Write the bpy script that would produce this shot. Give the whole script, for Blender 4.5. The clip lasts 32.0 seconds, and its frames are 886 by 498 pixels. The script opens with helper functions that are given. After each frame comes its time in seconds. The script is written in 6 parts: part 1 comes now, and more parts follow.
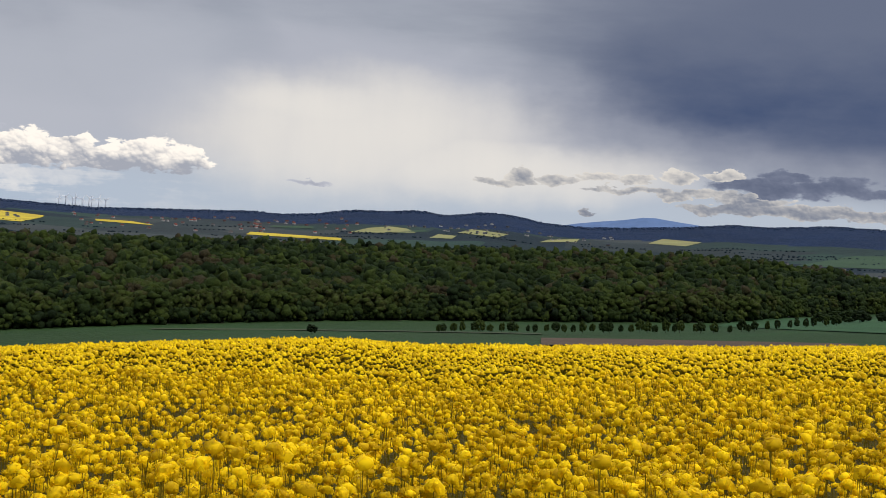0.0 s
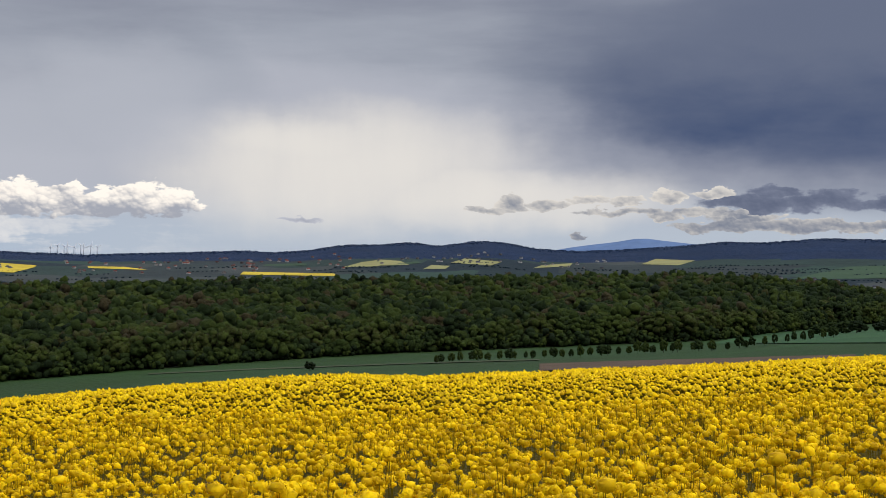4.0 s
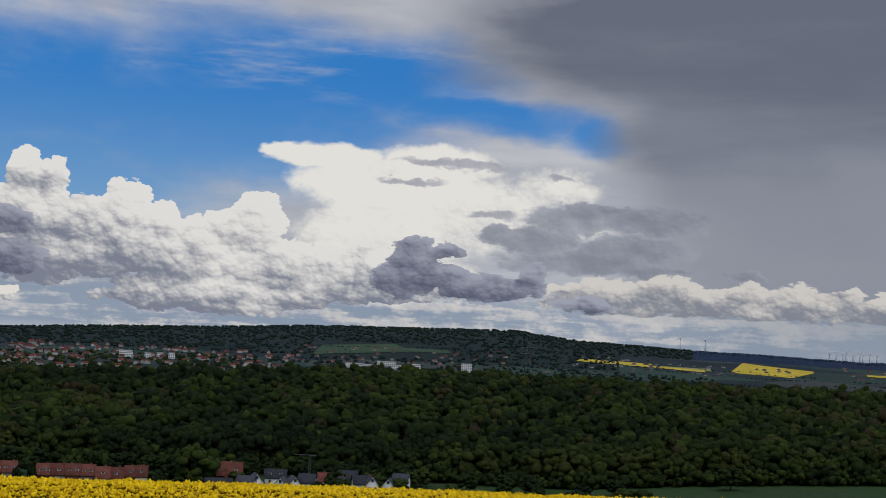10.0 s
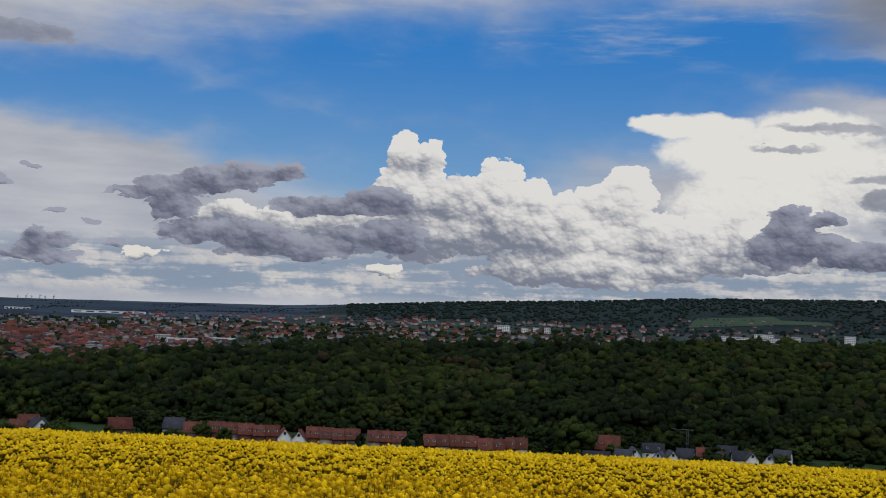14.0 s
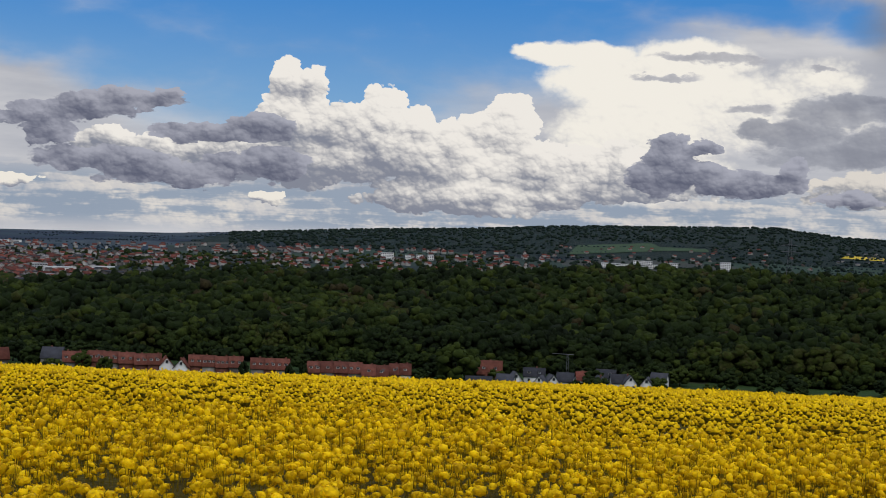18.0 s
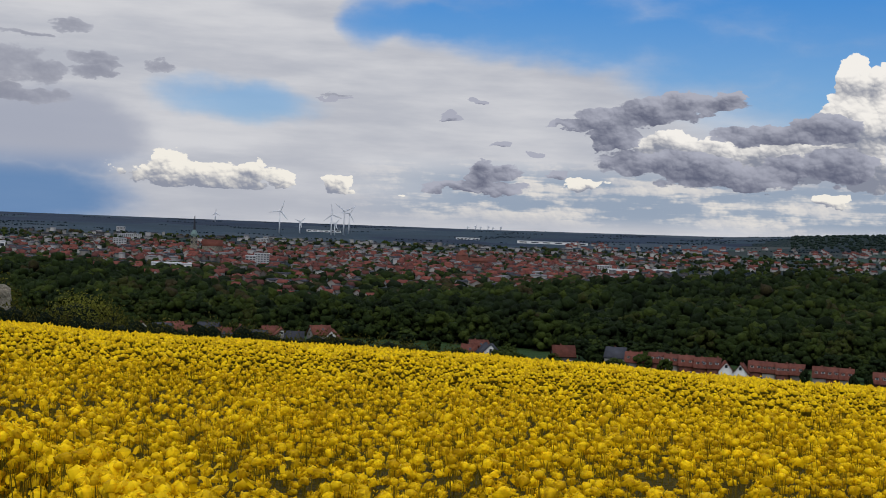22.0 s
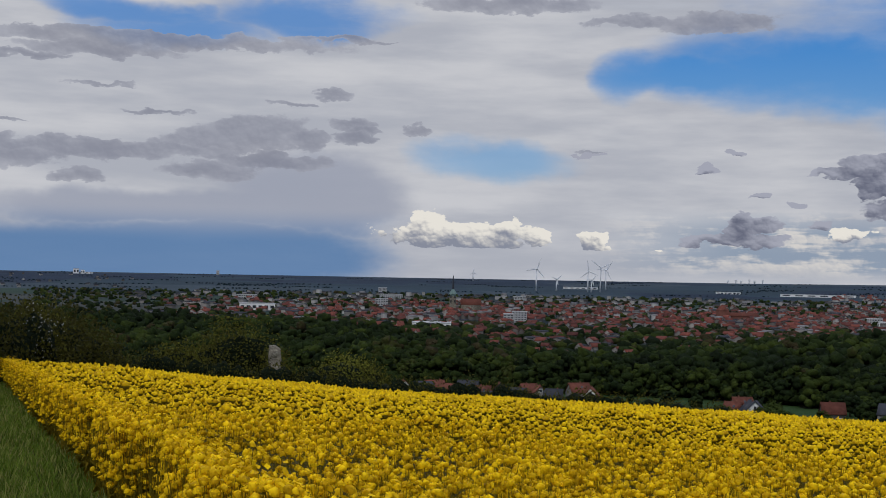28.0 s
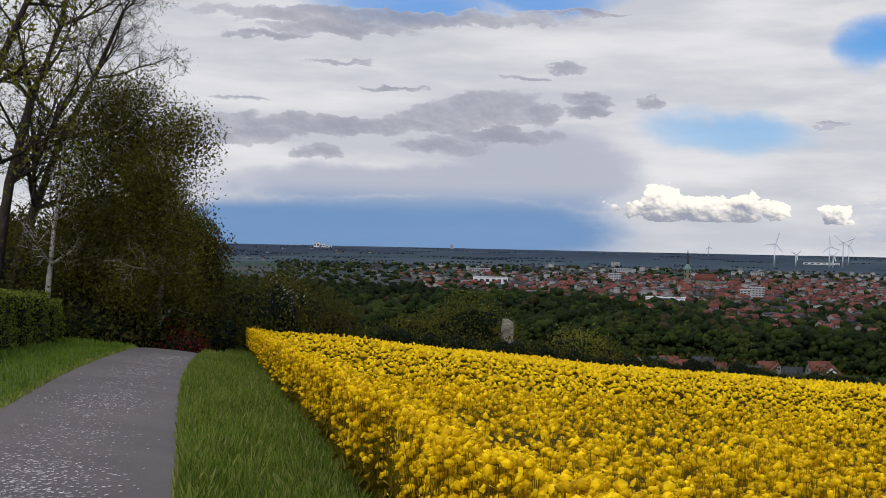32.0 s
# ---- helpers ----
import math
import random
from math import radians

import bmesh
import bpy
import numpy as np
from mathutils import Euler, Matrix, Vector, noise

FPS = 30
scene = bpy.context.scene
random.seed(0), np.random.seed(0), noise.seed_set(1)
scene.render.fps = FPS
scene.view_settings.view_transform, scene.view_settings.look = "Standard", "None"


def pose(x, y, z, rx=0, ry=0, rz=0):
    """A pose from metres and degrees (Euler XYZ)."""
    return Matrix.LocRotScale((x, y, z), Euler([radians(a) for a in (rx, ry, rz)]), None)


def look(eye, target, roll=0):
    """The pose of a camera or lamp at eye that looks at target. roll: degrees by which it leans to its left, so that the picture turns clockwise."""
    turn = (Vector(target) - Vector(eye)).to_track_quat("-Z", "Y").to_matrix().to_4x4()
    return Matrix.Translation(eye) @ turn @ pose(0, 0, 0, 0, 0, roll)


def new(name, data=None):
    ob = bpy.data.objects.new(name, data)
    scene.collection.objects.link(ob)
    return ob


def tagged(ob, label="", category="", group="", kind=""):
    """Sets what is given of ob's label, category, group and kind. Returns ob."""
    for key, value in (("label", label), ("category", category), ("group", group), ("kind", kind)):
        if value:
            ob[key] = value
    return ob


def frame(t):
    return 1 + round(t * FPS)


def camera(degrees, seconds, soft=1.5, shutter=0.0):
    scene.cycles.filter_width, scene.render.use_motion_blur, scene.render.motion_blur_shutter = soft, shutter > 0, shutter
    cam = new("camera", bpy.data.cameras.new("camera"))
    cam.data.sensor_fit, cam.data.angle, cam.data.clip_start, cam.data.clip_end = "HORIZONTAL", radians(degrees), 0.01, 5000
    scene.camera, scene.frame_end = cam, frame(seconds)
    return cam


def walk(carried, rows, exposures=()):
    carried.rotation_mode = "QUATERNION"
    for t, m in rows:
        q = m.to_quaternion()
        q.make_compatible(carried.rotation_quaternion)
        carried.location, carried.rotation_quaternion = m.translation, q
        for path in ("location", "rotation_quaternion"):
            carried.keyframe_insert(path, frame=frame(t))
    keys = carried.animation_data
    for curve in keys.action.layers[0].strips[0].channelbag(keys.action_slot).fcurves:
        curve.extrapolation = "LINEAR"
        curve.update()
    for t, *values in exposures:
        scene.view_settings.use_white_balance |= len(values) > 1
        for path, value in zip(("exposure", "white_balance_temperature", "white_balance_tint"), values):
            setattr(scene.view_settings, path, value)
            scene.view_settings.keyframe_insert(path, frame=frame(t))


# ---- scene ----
EYE = 1.75  # eye height over the lane
cam = camera(36.585, 32.0, soft=0.65)
walk(cam, [
    (0.0, pose(0, 0, EYE, 89.314, -3.257, 5.439)),
    (0.5, pose(0, 0, EYE, 90.681, -2.758, 4.383)),
    (1.0, pose(0, 0, EYE, 88.261, -2.332, 7.202)),
    (1.5, pose(0, 0, EYE, 88.887, -1.622, 6.374)),
    (2.0, pose(0, 0, EYE, 88.750, -2.183, 1.737)),
    (2.5, pose(0, 0, EYE, 89.366, -1.279, 0.114)),
    (3.0, pose(0, 0, EYE, 89.345, -1.979, 2.027)),
    (3.5, pose(0, 0, EYE, 89.838, -0.945, 4.348)),
    (5.5, pose(0, 0, EYE, 92.023, -2.016, 8.202)),
    (6.0, pose(0, 0, EYE, 90.761, -2.833, 13.084)),
    (6.5, pose(0, 0, EYE, 93.167, -3.471, 13.645)),
    (7.0, pose(0, 0, EYE, 95.850, -2.889, 17.618)),
    (7.5, pose(0, 0, EYE, 94.621, -2.415, 23.079)),
    (8.0, pose(0, 0, EYE, 95.242, -2.589, 25.231)),
    (8.5, pose(0, 0, EYE, 95.333, -2.839, 28.857)),
    (9.0, pose(0, 0, EYE, 94.609, -2.691, 31.416)),
    (9.5, pose(0, 0, EYE, 94.346, -3.466, 34.154)),
    (10.0, pose(0, 0, EYE, 94.236, -2.840, 37.505)),
    (10.5, pose(0, 0, EYE, 93.474, -3.031, 39.421)),
    (11.0, pose(0, 0, EYE, 94.020, -2.357, 41.395)),
    (11.5, pose(0, 0, EYE, 93.920, -1.604, 44.584)),
    (12.0, pose(0, 0, EYE, 92.223, -2.583, 48.137)),
    (12.5, pose(0, 0, EYE, 92.594, -2.805, 50.954)),
    (13.0, pose(0, 0, EYE, 91.932, -2.087, 53.812)),
    (13.5, pose(0, 0, EYE, 93.688, -1.776, 54.639)),
    (14.0, pose(0, 0, EYE, 92.444, -2.200, 53.372)),
    (14.5, pose(0, 0, EYE, 92.000, -1.580, 49.399)),
    (15.0, pose(0, 0, EYE, 92.108, -1.850, 43.246)),
    (15.5, pose(0, 0, EYE, 92.731, -2.804, 38.240)),
    (17.5, pose(0, 0, EYE, 89.995, -1.787, 43.911)),
    (18.0, pose(0, 0, EYE, 89.516, -2.083, 48.395)),
    (18.5, pose(0, 0, EYE, 89.647, -2.241, 53.450)),
    (19.0, pose(0, 0, EYE, 89.187, -2.470, 58.372)),
    (19.5, pose(0, 0, EYE, 89.256, -3.359, 61.446)),
    (20.0, pose(0, 0, EYE, 89.451, -2.686, 64.462)),
    (20.5, pose(0, 0, EYE, 88.942, -2.497, 66.814)),
    (21.0, pose(0, 0, EYE, 88.381, -2.297, 69.153)),
    (21.5, pose(0, 0, EYE, 88.590, -2.615, 70.817)),
    (22.0, pose(0, 0, EYE, 88.785, -2.326, 72.046)),
    (22.5, pose(0, 0, EYE, 88.731, -2.597, 73.476)),
    (23.0, pose(0, 0, EYE, 88.152, -1.752, 75.310)),
    (23.5, pose(0, 0, EYE, 88.467, -2.029, 76.605)),
    (24.0, pose(0, 0, EYE, 89.287, -1.904, 77.996)),
    (24.5, pose(0, 0, EYE, 89.668, -2.371, 78.004)),
    (26.5, pose(0, 0, EYE, 90.063, -1.544, 78.830)),
    (27.0, pose(0, 0, EYE, 90.727, -1.003, 80.076)),
    (27.5, pose(0, 0, EYE, 91.038, -1.090, 81.466)),
    (28.0, pose(0, 0, EYE, 90.903, -1.121, 82.978)),
    (28.5, pose(0, 0, EYE, 91.454, -1.505, 85.109)),
    (29.0, pose(0, 0, EYE, 91.472, -2.029, 86.801)),
    (29.5, pose(0, 0, EYE, 91.613, -2.226, 88.364)),
    (30.0, pose(0, 0, EYE, 91.570, -1.936, 91.223)),
    (30.5, pose(0, 0, EYE, 91.312, -1.772, 92.924)),
    (31.0, pose(0, 0, EYE, 91.335, -1.004, 94.998)),
    (31.5, pose(0, 0, EYE, 90.511, -1.168, 94.219)),
    (32.0, pose(0, 0, EYE, 89.600, -1.238, 92.898)),
], exposures=[(0.0, 0.36, 6500, 10), (3.5, 0.36, 6500, 10), (6.0, 0.25, 6450, 10), (7.0, 0.12, 6400, 10), (8.0, -0.2, 6350, 10), (9.0, -0.4, 6250, 10), (13.0, -0.46, 6150, 10), (15.5, -0.42, 6200, 10), (18.0, -0.24, 6400, 10), (20.0, -0.14, 6350, 10), (24.0, -0.2, 6300, 10), (28.0, -0.32, 6250, 10), (30.0, -0.08, 6350, 10), (32.0, 0.14, 6450, 10)])

# ---- sky and sun ----
SUN_AZ, SUN_EL = 118.0, 52.0  # degrees clockwise from +y, and above the horizon
world = bpy.data.worlds.new("sky")
scene.world = world
world.use_nodes = True
wn, wl = world.node_tree.nodes, world.node_tree.links
wn.clear()


def feed(socket, value):
    """Plug a socket or set a plain value."""
    if isinstance(value, bpy.types.NodeSocket):
        wl.new(value, socket)
    else:
        socket.default_value = value


def mth(op, a, b=0.0, c=0.0, clamp=False):
    n = wn.new("ShaderNodeMath")
    n.operation, n.use_clamp = op, clamp
    feed(n.inputs[0], a), feed(n.inputs[1], b), feed(n.inputs[2], c)
    return n.outputs[0]


def vec(op, a, b):
    n = wn.new("ShaderNodeVectorMath")
    n.operation = op
    feed(n.inputs[0], a), feed(n.inputs[1], b)
    return n.outputs["Value" if op == "DOT_PRODUCT" else "Vector"]


def step(x, lo, hi, top=1.0):
    n = wn.new("ShaderNodeMapRange")
    n.interpolation_type = "SMOOTHSTEP"
    feed(n.inputs["Value"], x), feed(n.inputs["From Min"], lo), feed(n.inputs["From Max"], hi)
    n.inputs["To Max"].default_value = top
    return n.outputs["Result"]


def blend(f, a, b):
    n = wn.new("ShaderNodeMix")
    n.data_type = "RGBA"
    feed(n.inputs[0], f), feed(n.inputs[6], a), feed(n.inputs[7], b)
    return n.outputs[2]


def rgb(r, g, b):
    """Linear colour from 8-bit display values."""
    f = lambda v: (v / 255 / 12.92) if v < 10 else ((v / 255 + 0.055) / 1.055) ** 2.4
    return (f(r), f(g), f(b), 1)


def pair(a, e, w=0.0):
    n = wn.new("ShaderNodeCombineXYZ")
    feed(n.inputs[0], a), feed(n.inputs[1], e), feed(n.inputs[2], w)
    return n.outputs[0]


coord = wn.new("ShaderNodeTexCoord")
split = wn.new("ShaderNodeSeparateXYZ")
wl.new(coord.outputs["Generated"], split.inputs[0])
AZ = mth("MULTIPLY", mth("ARCTAN2", split.outputs[0], split.outputs[1]), 180 / math.pi)
EL = mth("MULTIPLY", mth("ARCSINE", split.outputs[2]), 180 / math.pi)


def noisy(sa, se, seed, detail=6.0, rough=0.55, shift=(0.0, 0.0), kind="FBM"):
    """Cloud noise by azimuth and elevation."""
    a = mth("MULTIPLY_ADD", AZ, sa, shift[0] * sa + seed * 13.7)
    e = mth("MULTIPLY_ADD", EL, se, shift[1] * se + seed * 3.1)
    n = wn.new("ShaderNodeTexNoise")
    n.inputs["Scale"].default_value, n.inputs["Detail"].default_value, n.inputs["Roughness"].default_value = 1.0, detail, rough
    wl.new(pair(a, e, seed), n.inputs["Vector"])
    return n.outputs["Fac"]


def warp(amount, sa, se, seed):
    """Wandering azimuth and elevation, for uneven outlines."""
    wa = mth("MULTIPLY_ADD", mth("SUBTRACT", noisy(sa, se, seed, 5.0), 0.5), amount, AZ)
    we = mth("MULTIPLY_ADD", mth("SUBTRACT", noisy(sa, se, seed + 5, 5.0), 0.5), amount * 0.6, EL)
    return wa, we


WA, WE = warp(0.9, 0.9, 1.2, 3.0)
SA, SE = warp(5.0, 0.14, 0.22, 8.0)
P_FINE, P_SOFT = pair(WA, WE), pair(SA, SE)


def mass(blobs, p):
    """1 in the middle of the nearest of some ovals (azimuth, elevation, half width, half height), 0 at its rim."""
    best = None
    for a, e, w, h in blobs:
        d = vec("MULTIPLY", vec("SUBTRACT", p, (a, e, 0)), (1 / w, 1 / h, 0))
        d = mth("SUBTRACT", 1.0, vec("DOT_PRODUCT", d, d))
        best = d if best is None else mth("MAXIMUM", best, d)
    return best


holes, heaps, anvil, greys, rows, slates, rags, banks, slits, tufts, murk = [], [], [], [], [], [], [], [], [], [], []
holes += [(-54.95, 9.61, 13.72, 3.14), (-67.99, 8.63, 6.35, 1.69), (-47.66, 8.64, 8.06, 2.66), (-54.59, 6.52, 7.30, 2.66), (-42.99, 11.26, 6.16, 1.93)]
holes += [(-45.91, 10.14, 8.10, 3.62), (-36.38, 9.81, 5.64, 0.97), (-40.08, 11.10, 4.92, 2.17), (-49.63, 8.40, 3.91, 2.90)]
slits += [(-80.77, 4.74, 2.91, 0.87)]
holes += [(-64.43, 7.95, 8.05, 1.33), (-59.85, 7.28, 5.36, 1.45), (-72.25, 8.28, 3.66, 0.85)]
slits += [(-94.48, 10.09, 3.68, 0.72), (-75.02, 8.35, 1.47, 1.09)]
slits += [(-89.07, 10.78, 4.18, 0.82), (-95.91, 10.71, 3.69, 0.53)]
holes += [(-72.01, 8.44, 3.66, 0.85)]
holes += [(-31.26, 9.39, 1.96, 0.97)]
anvil += [(-40.06, 6.82, 4.87, 1.69), (-42.73, 7.94, 3.17, 0.63), (-38.19, 7.66, 3.66, 1.09), (-36.15, 5.62, 5.58, 2.30), (-40.15, 4.42, 4.36, 2.30), (-32.34, 7.02, 3.65, 1.45), (-44.61, 8.10, 1.46, 0.34), (-40.77, 2.95, 6.29, 1.45), (-31.27, 5.14, 4.37, 1.93)]
heaps += [(-45.76, 4.53, 1.45, 1.45), (-47.96, 3.68, 3.63, 1.33), (-49.76, 4.01, 1.45, 1.69), (-44.75, 3.19, 3.63, 1.21), (-47.17, 1.87, 5.32, 0.97), (-40.27, 2.50, 3.87, 0.72)]
heaps += [(-55.19, 6.38, 0.83, 1.09), (-54.22, 6.17, 0.73, 1.01), (-54.77, 4.83, 1.82, 1.45), (-52.58, 4.43, 1.82, 1.33), (-51.04, 5.32, 1.16, 1.16), (-49.68, 4.52, 0.97, 0.92), (-51.82, 3.49, 2.66, 1.45), (-54.47, 3.15, 3.15, 1.33), (-48.67, 3.11, 2.66, 1.21), (-46.29, 3.42, 2.18, 1.09), (-44.38, 3.00, 2.66, 1.09), (-42.04, 2.59, 2.66, 1.01), (-45.65, 5.59, 0.97, 0.72), (-46.57, 4.61, 1.45, 0.97), (-40.90, 3.33, 1.45, 1.09), (-57.84, 3.02, 2.90, 1.09), (-60.25, 3.16, 1.94, 0.97), (-62.64, 3.29, 1.45, 0.97)]
greys += [(-64.81, 4.66, 1.70, 0.53), (-63.18, 4.93, 1.70, 0.63), (-61.29, 5.31, 1.70, 0.48), (-60.23, 5.56, 0.87, 0.39), (-65.00, 3.77, 1.21, 0.48), (-66.65, 4.27, 1.09, 0.22), (-63.32, 2.78, 2.06, 0.63), (-61.42, 2.51, 2.30, 0.68), (-59.26, 2.24, 2.18, 0.53), (-58.37, 4.08, 2.66, 0.48), (-56.21, 4.41, 1.45, 0.58), (-55.67, 2.86, 1.45, 0.77), (-57.84, 2.78, 1.09, 0.58), (-57.40, 4.00, 1.45, 0.43), (-69.85, 2.19, 1.11, 0.39), (-70.30, 2.21, 0.53, 0.48), (-67.02, 2.11, 0.58, 0.19), (-69.56, 3.30, 0.48, 0.17), (-71.84, 4.41, 0.63, 0.17), (-70.65, 5.02, 0.44, 0.17), (-68.20, 3.06, 0.29, 0.14), (-70.82, 1.49, 2.30, 0.29)]
greys += [(-38.93, 3.89, 1.21, 0.82), (-37.51, 4.21, 0.68, 0.39), (-39.34, 2.79, 1.45, 0.82), (-35.98, 2.61, 2.18, 0.58), (-33.84, 3.08, 0.58, 0.68), (-31.61, 2.10, 1.33, 0.34), (-37.93, 3.11, 1.45, 0.48)]
streaks = [(-35.67, 5.76, 0.97, 0.22), (-36.26, 7.78, 1.46, 0.24), (-39.12, 7.12, 1.46, 0.14), (-37.72, 7.88, 2.20, 0.22), (-32.80, 7.46, 0.49, 0.14)]
slates += [(-90.76, 5.82, 2.06, 0.58), (-92.68, 5.18, 0.97, 0.34), (-88.83, 5.49, 0.83, 0.48), (-96.54, 4.85, 5.58, 0.34), (-91.22, 4.61, 2.18, 0.24), (-98.43, 3.61, 1.09, 0.34), (-101.54, 4.35, 2.67, 0.48), (-94.22, 9.30, 6.85, 0.31), (-97.58, 8.85, 3.67, 0.34), (-100.67, 8.44, 1.71, 0.17), (-87.48, 9.63, 2.21, 0.14), (-87.58, 7.33, 0.83, 0.24), (-89.46, 6.98, 0.97, 0.14), (-86.93, 6.15, 0.97, 0.24), (-86.45, 5.87, 0.53, 0.19), (-84.19, 5.89, 0.63, 0.24), (-76.82, 5.14, 0.58, 0.07), (-97.55, 7.42, 1.46, 0.10), (-95.12, 6.32, 1.46, 0.10), (-93.14, 3.81, 0.97, 0.12), (-101.57, 5.77, 1.21, 0.10)]
greys += [(-71.92, 4.46, 0.58, 0.17), (-70.88, 5.06, 0.44, 0.12), (-69.62, 3.34, 0.63, 0.17), (-68.23, 3.11, 0.29, 0.12), (-70.10, 2.10, 0.97, 0.34), (-70.46, 1.92, 0.63, 0.29), (-67.25, 2.14, 0.58, 0.19), (-76.70, 5.00, 0.63, 0.10), (-71.04, 1.47, 1.93, 0.19)]
slates += [(-80.38, 11.26, 3.94, 0.39), (-75.09, 10.58, 2.21, 0.24), (-71.56, 10.51, 2.46, 0.48), (-100.16, 8.44, 1.47, 0.10)]
rows += [(-30.26, 2.62, 1.93, 0.72), (-28.49, 2.85, 1.45, 0.68), (-31.12, 2.11, 1.69, 0.48), (-26.42, 2.39, 1.45, 0.68), (-24.82, 2.72, 1.45, 0.63), (-23.18, 2.57, 1.69, 0.77), (-21.52, 2.43, 1.45, 0.63), (-19.61, 2.29, 1.69, 0.58), (-17.95, 2.74, 1.09, 0.58), (-16.74, 2.51, 1.21, 0.63), (-20.59, 2.84, 0.97, 0.48), (-15.46, 0.98, 0.97, 0.17)]
rows += [(-30.43, 2.76, 2.66, 0.63), (-28.27, 2.98, 1.69, 0.53), (-31.13, 2.13, 1.45, 0.34), (-26.08, 2.36, 1.45, 0.53), (-32.13, 2.80, 1.45, 0.29)]
banks += [(-2.21, 2.64, 0.63, 0.31), (-3.17, 2.33, 0.97, 0.19), (-0.76, 2.56, 0.97, 0.19), (0.92, 2.74, 0.82, 0.22), (2.61, 2.72, 0.97, 0.19), (4.53, 2.92, 0.73, 0.24), (6.20, 3.07, 0.97, 0.22), (14.49, 2.46, 0.53, 0.53), (11.88, 1.66, 6.28, 0.27), (16.63, 1.79, 2.42, 0.29), (7.42, 1.70, 3.14, 0.29), (0.71, 1.21, 0.39, 0.22), (3.59, 2.23, 3.38, 0.19), (7.42, 2.06, 1.69, 0.19)]
tufts += [(-83.53, 1.63, 0.97, 0.48), (-83.78, 2.05, 0.39, 0.34), (-82.47, 1.70, 0.68, 0.43), (-81.39, 1.43, 0.97, 0.36), (-80.32, 1.70, 0.73, 0.48), (-79.11, 1.51, 0.82, 0.43), (-76.45, 1.19, 0.68, 0.31), (-76.15, 1.57, 0.34, 0.29), (-73.71, 0.73, 0.43, 0.22), (-74.88, 0.91, 0.39, 0.12)]
rows += [(-25.5, 2.2, 8.5, 0.55), (-18.2, 2.4, 3.0, 0.55)]
tufts += [(-82.2, 1.45, 3.5, 0.70), (-83.6, 1.92, 0.85, 0.62), (-80.5, 1.75, 0.95, 0.52), (-76.6, 1.4, 0.75, 0.5)]
FLAT_ROWS, FLAT_TUFTS = 1.68, 0.92
tufts += [(-56.10, 1.52, 0.82, 0.31)]
tufts += [(-66.19, 1.72, 0.87, 0.29)]
murk += [(7.88, 2.62, 2.66, 0.48), (10.46, 2.70, 2.42, 0.43), (13.47, 2.55, 1.69, 0.34), (16.16, 2.99, 2.18, 0.53), (8.81, 3.11, 1.21, 0.24), (17.49, 2.58, 1.93, 0.48)]
rags += [(-11.23, 1.86, 0.97, 0.12)]
rags += [(-31.70, 3.91, 4.12, 0.63), (-29.79, 4.48, 2.91, 0.72), (-33.68, 4.78, 2.18, 0.72), (-28.87, 5.73, 2.91, 0.72), (-32.27, 5.70, 2.19, 0.72), (-35.14, 4.95, 1.21, 0.48), (-29.26, 3.66, 2.66, 0.29)]
rags += [(-24.86, 3.54, 1.45, 0.29), (-28.41, 5.76, 1.46, 0.22), (-30.89, 6.25, 1.70, 0.29), (-28.79, 4.46, 1.45, 0.19), (-30.97, 3.61, 1.45, 0.24)]
slates += [(-98.58, 4.81, 7.27, 0.43), (-95.75, 9.40, 8.08, 0.29)]
slates += [(-91.66, 5.39, 3.15, 0.58), (-90.30, 4.44, 2.67, 0.34), (-92.95, 3.94, 2.18, 0.48), (-86.91, 5.55, 0.97, 0.29)]

# blue sky, from the air's own colour
sky = wn.new("ShaderNodeTexSky")
sky.sky_type, sky.sun_disc = "NISHITA", False
sky.sun_elevation, sky.sun_rotation = radians(SUN_EL), radians(SUN_AZ)
dim = wn.new("ShaderNodeVectorMath")
dim.operation = "SCALE"
wl.new(sky.outputs[0], dim.inputs[0])
dim.inputs[3].default_value = 0.1
blue = blend(0.05, blend(step(EL, 1.0, 12.0), rgb(152, 194, 226), rgb(56, 138, 216)), dim.outputs[0])

streak = noisy(0.10, 0.55, 21.0, 5.0)
wisp = noisy(0.35, 0.9, 30.0, 6.0)
# the high veil, white to grey
veil = blend(step(streak, 0.35, 0.7), rgb(190, 192, 200), rgb(220, 219, 221))
veil = blend(step(AZ, -33.0, -24.0), veil, blend(step(EL, 1.0, 4.0), rgb(162, 171, 183), rgb(158, 161, 171)))
gap = mth("ADD", mass(holes, P_SOFT), mth("MULTIPLY", mth("SUBTRACT", wisp, 0.5), 1.0))
col = blend(step(gap, -0.8, 0.95), veil, blue)
thin = mth("ADD", mass(slits, P_SOFT), mth("MULTIPLY", mth("SUBTRACT", wisp, 0.5), 1.2))
col = blend(step(thin, -0.8, 0.9, 0.8), col, blue)
cirrus = mth("MULTIPLY", step(noisy(0.12, 0.75, 40.0, 6.0, 0.6), 0.52, 0.75, 0.6), step(EL, 9.5, 11.5))
col = blend(cirrus, col, rgb(205, 208, 216))

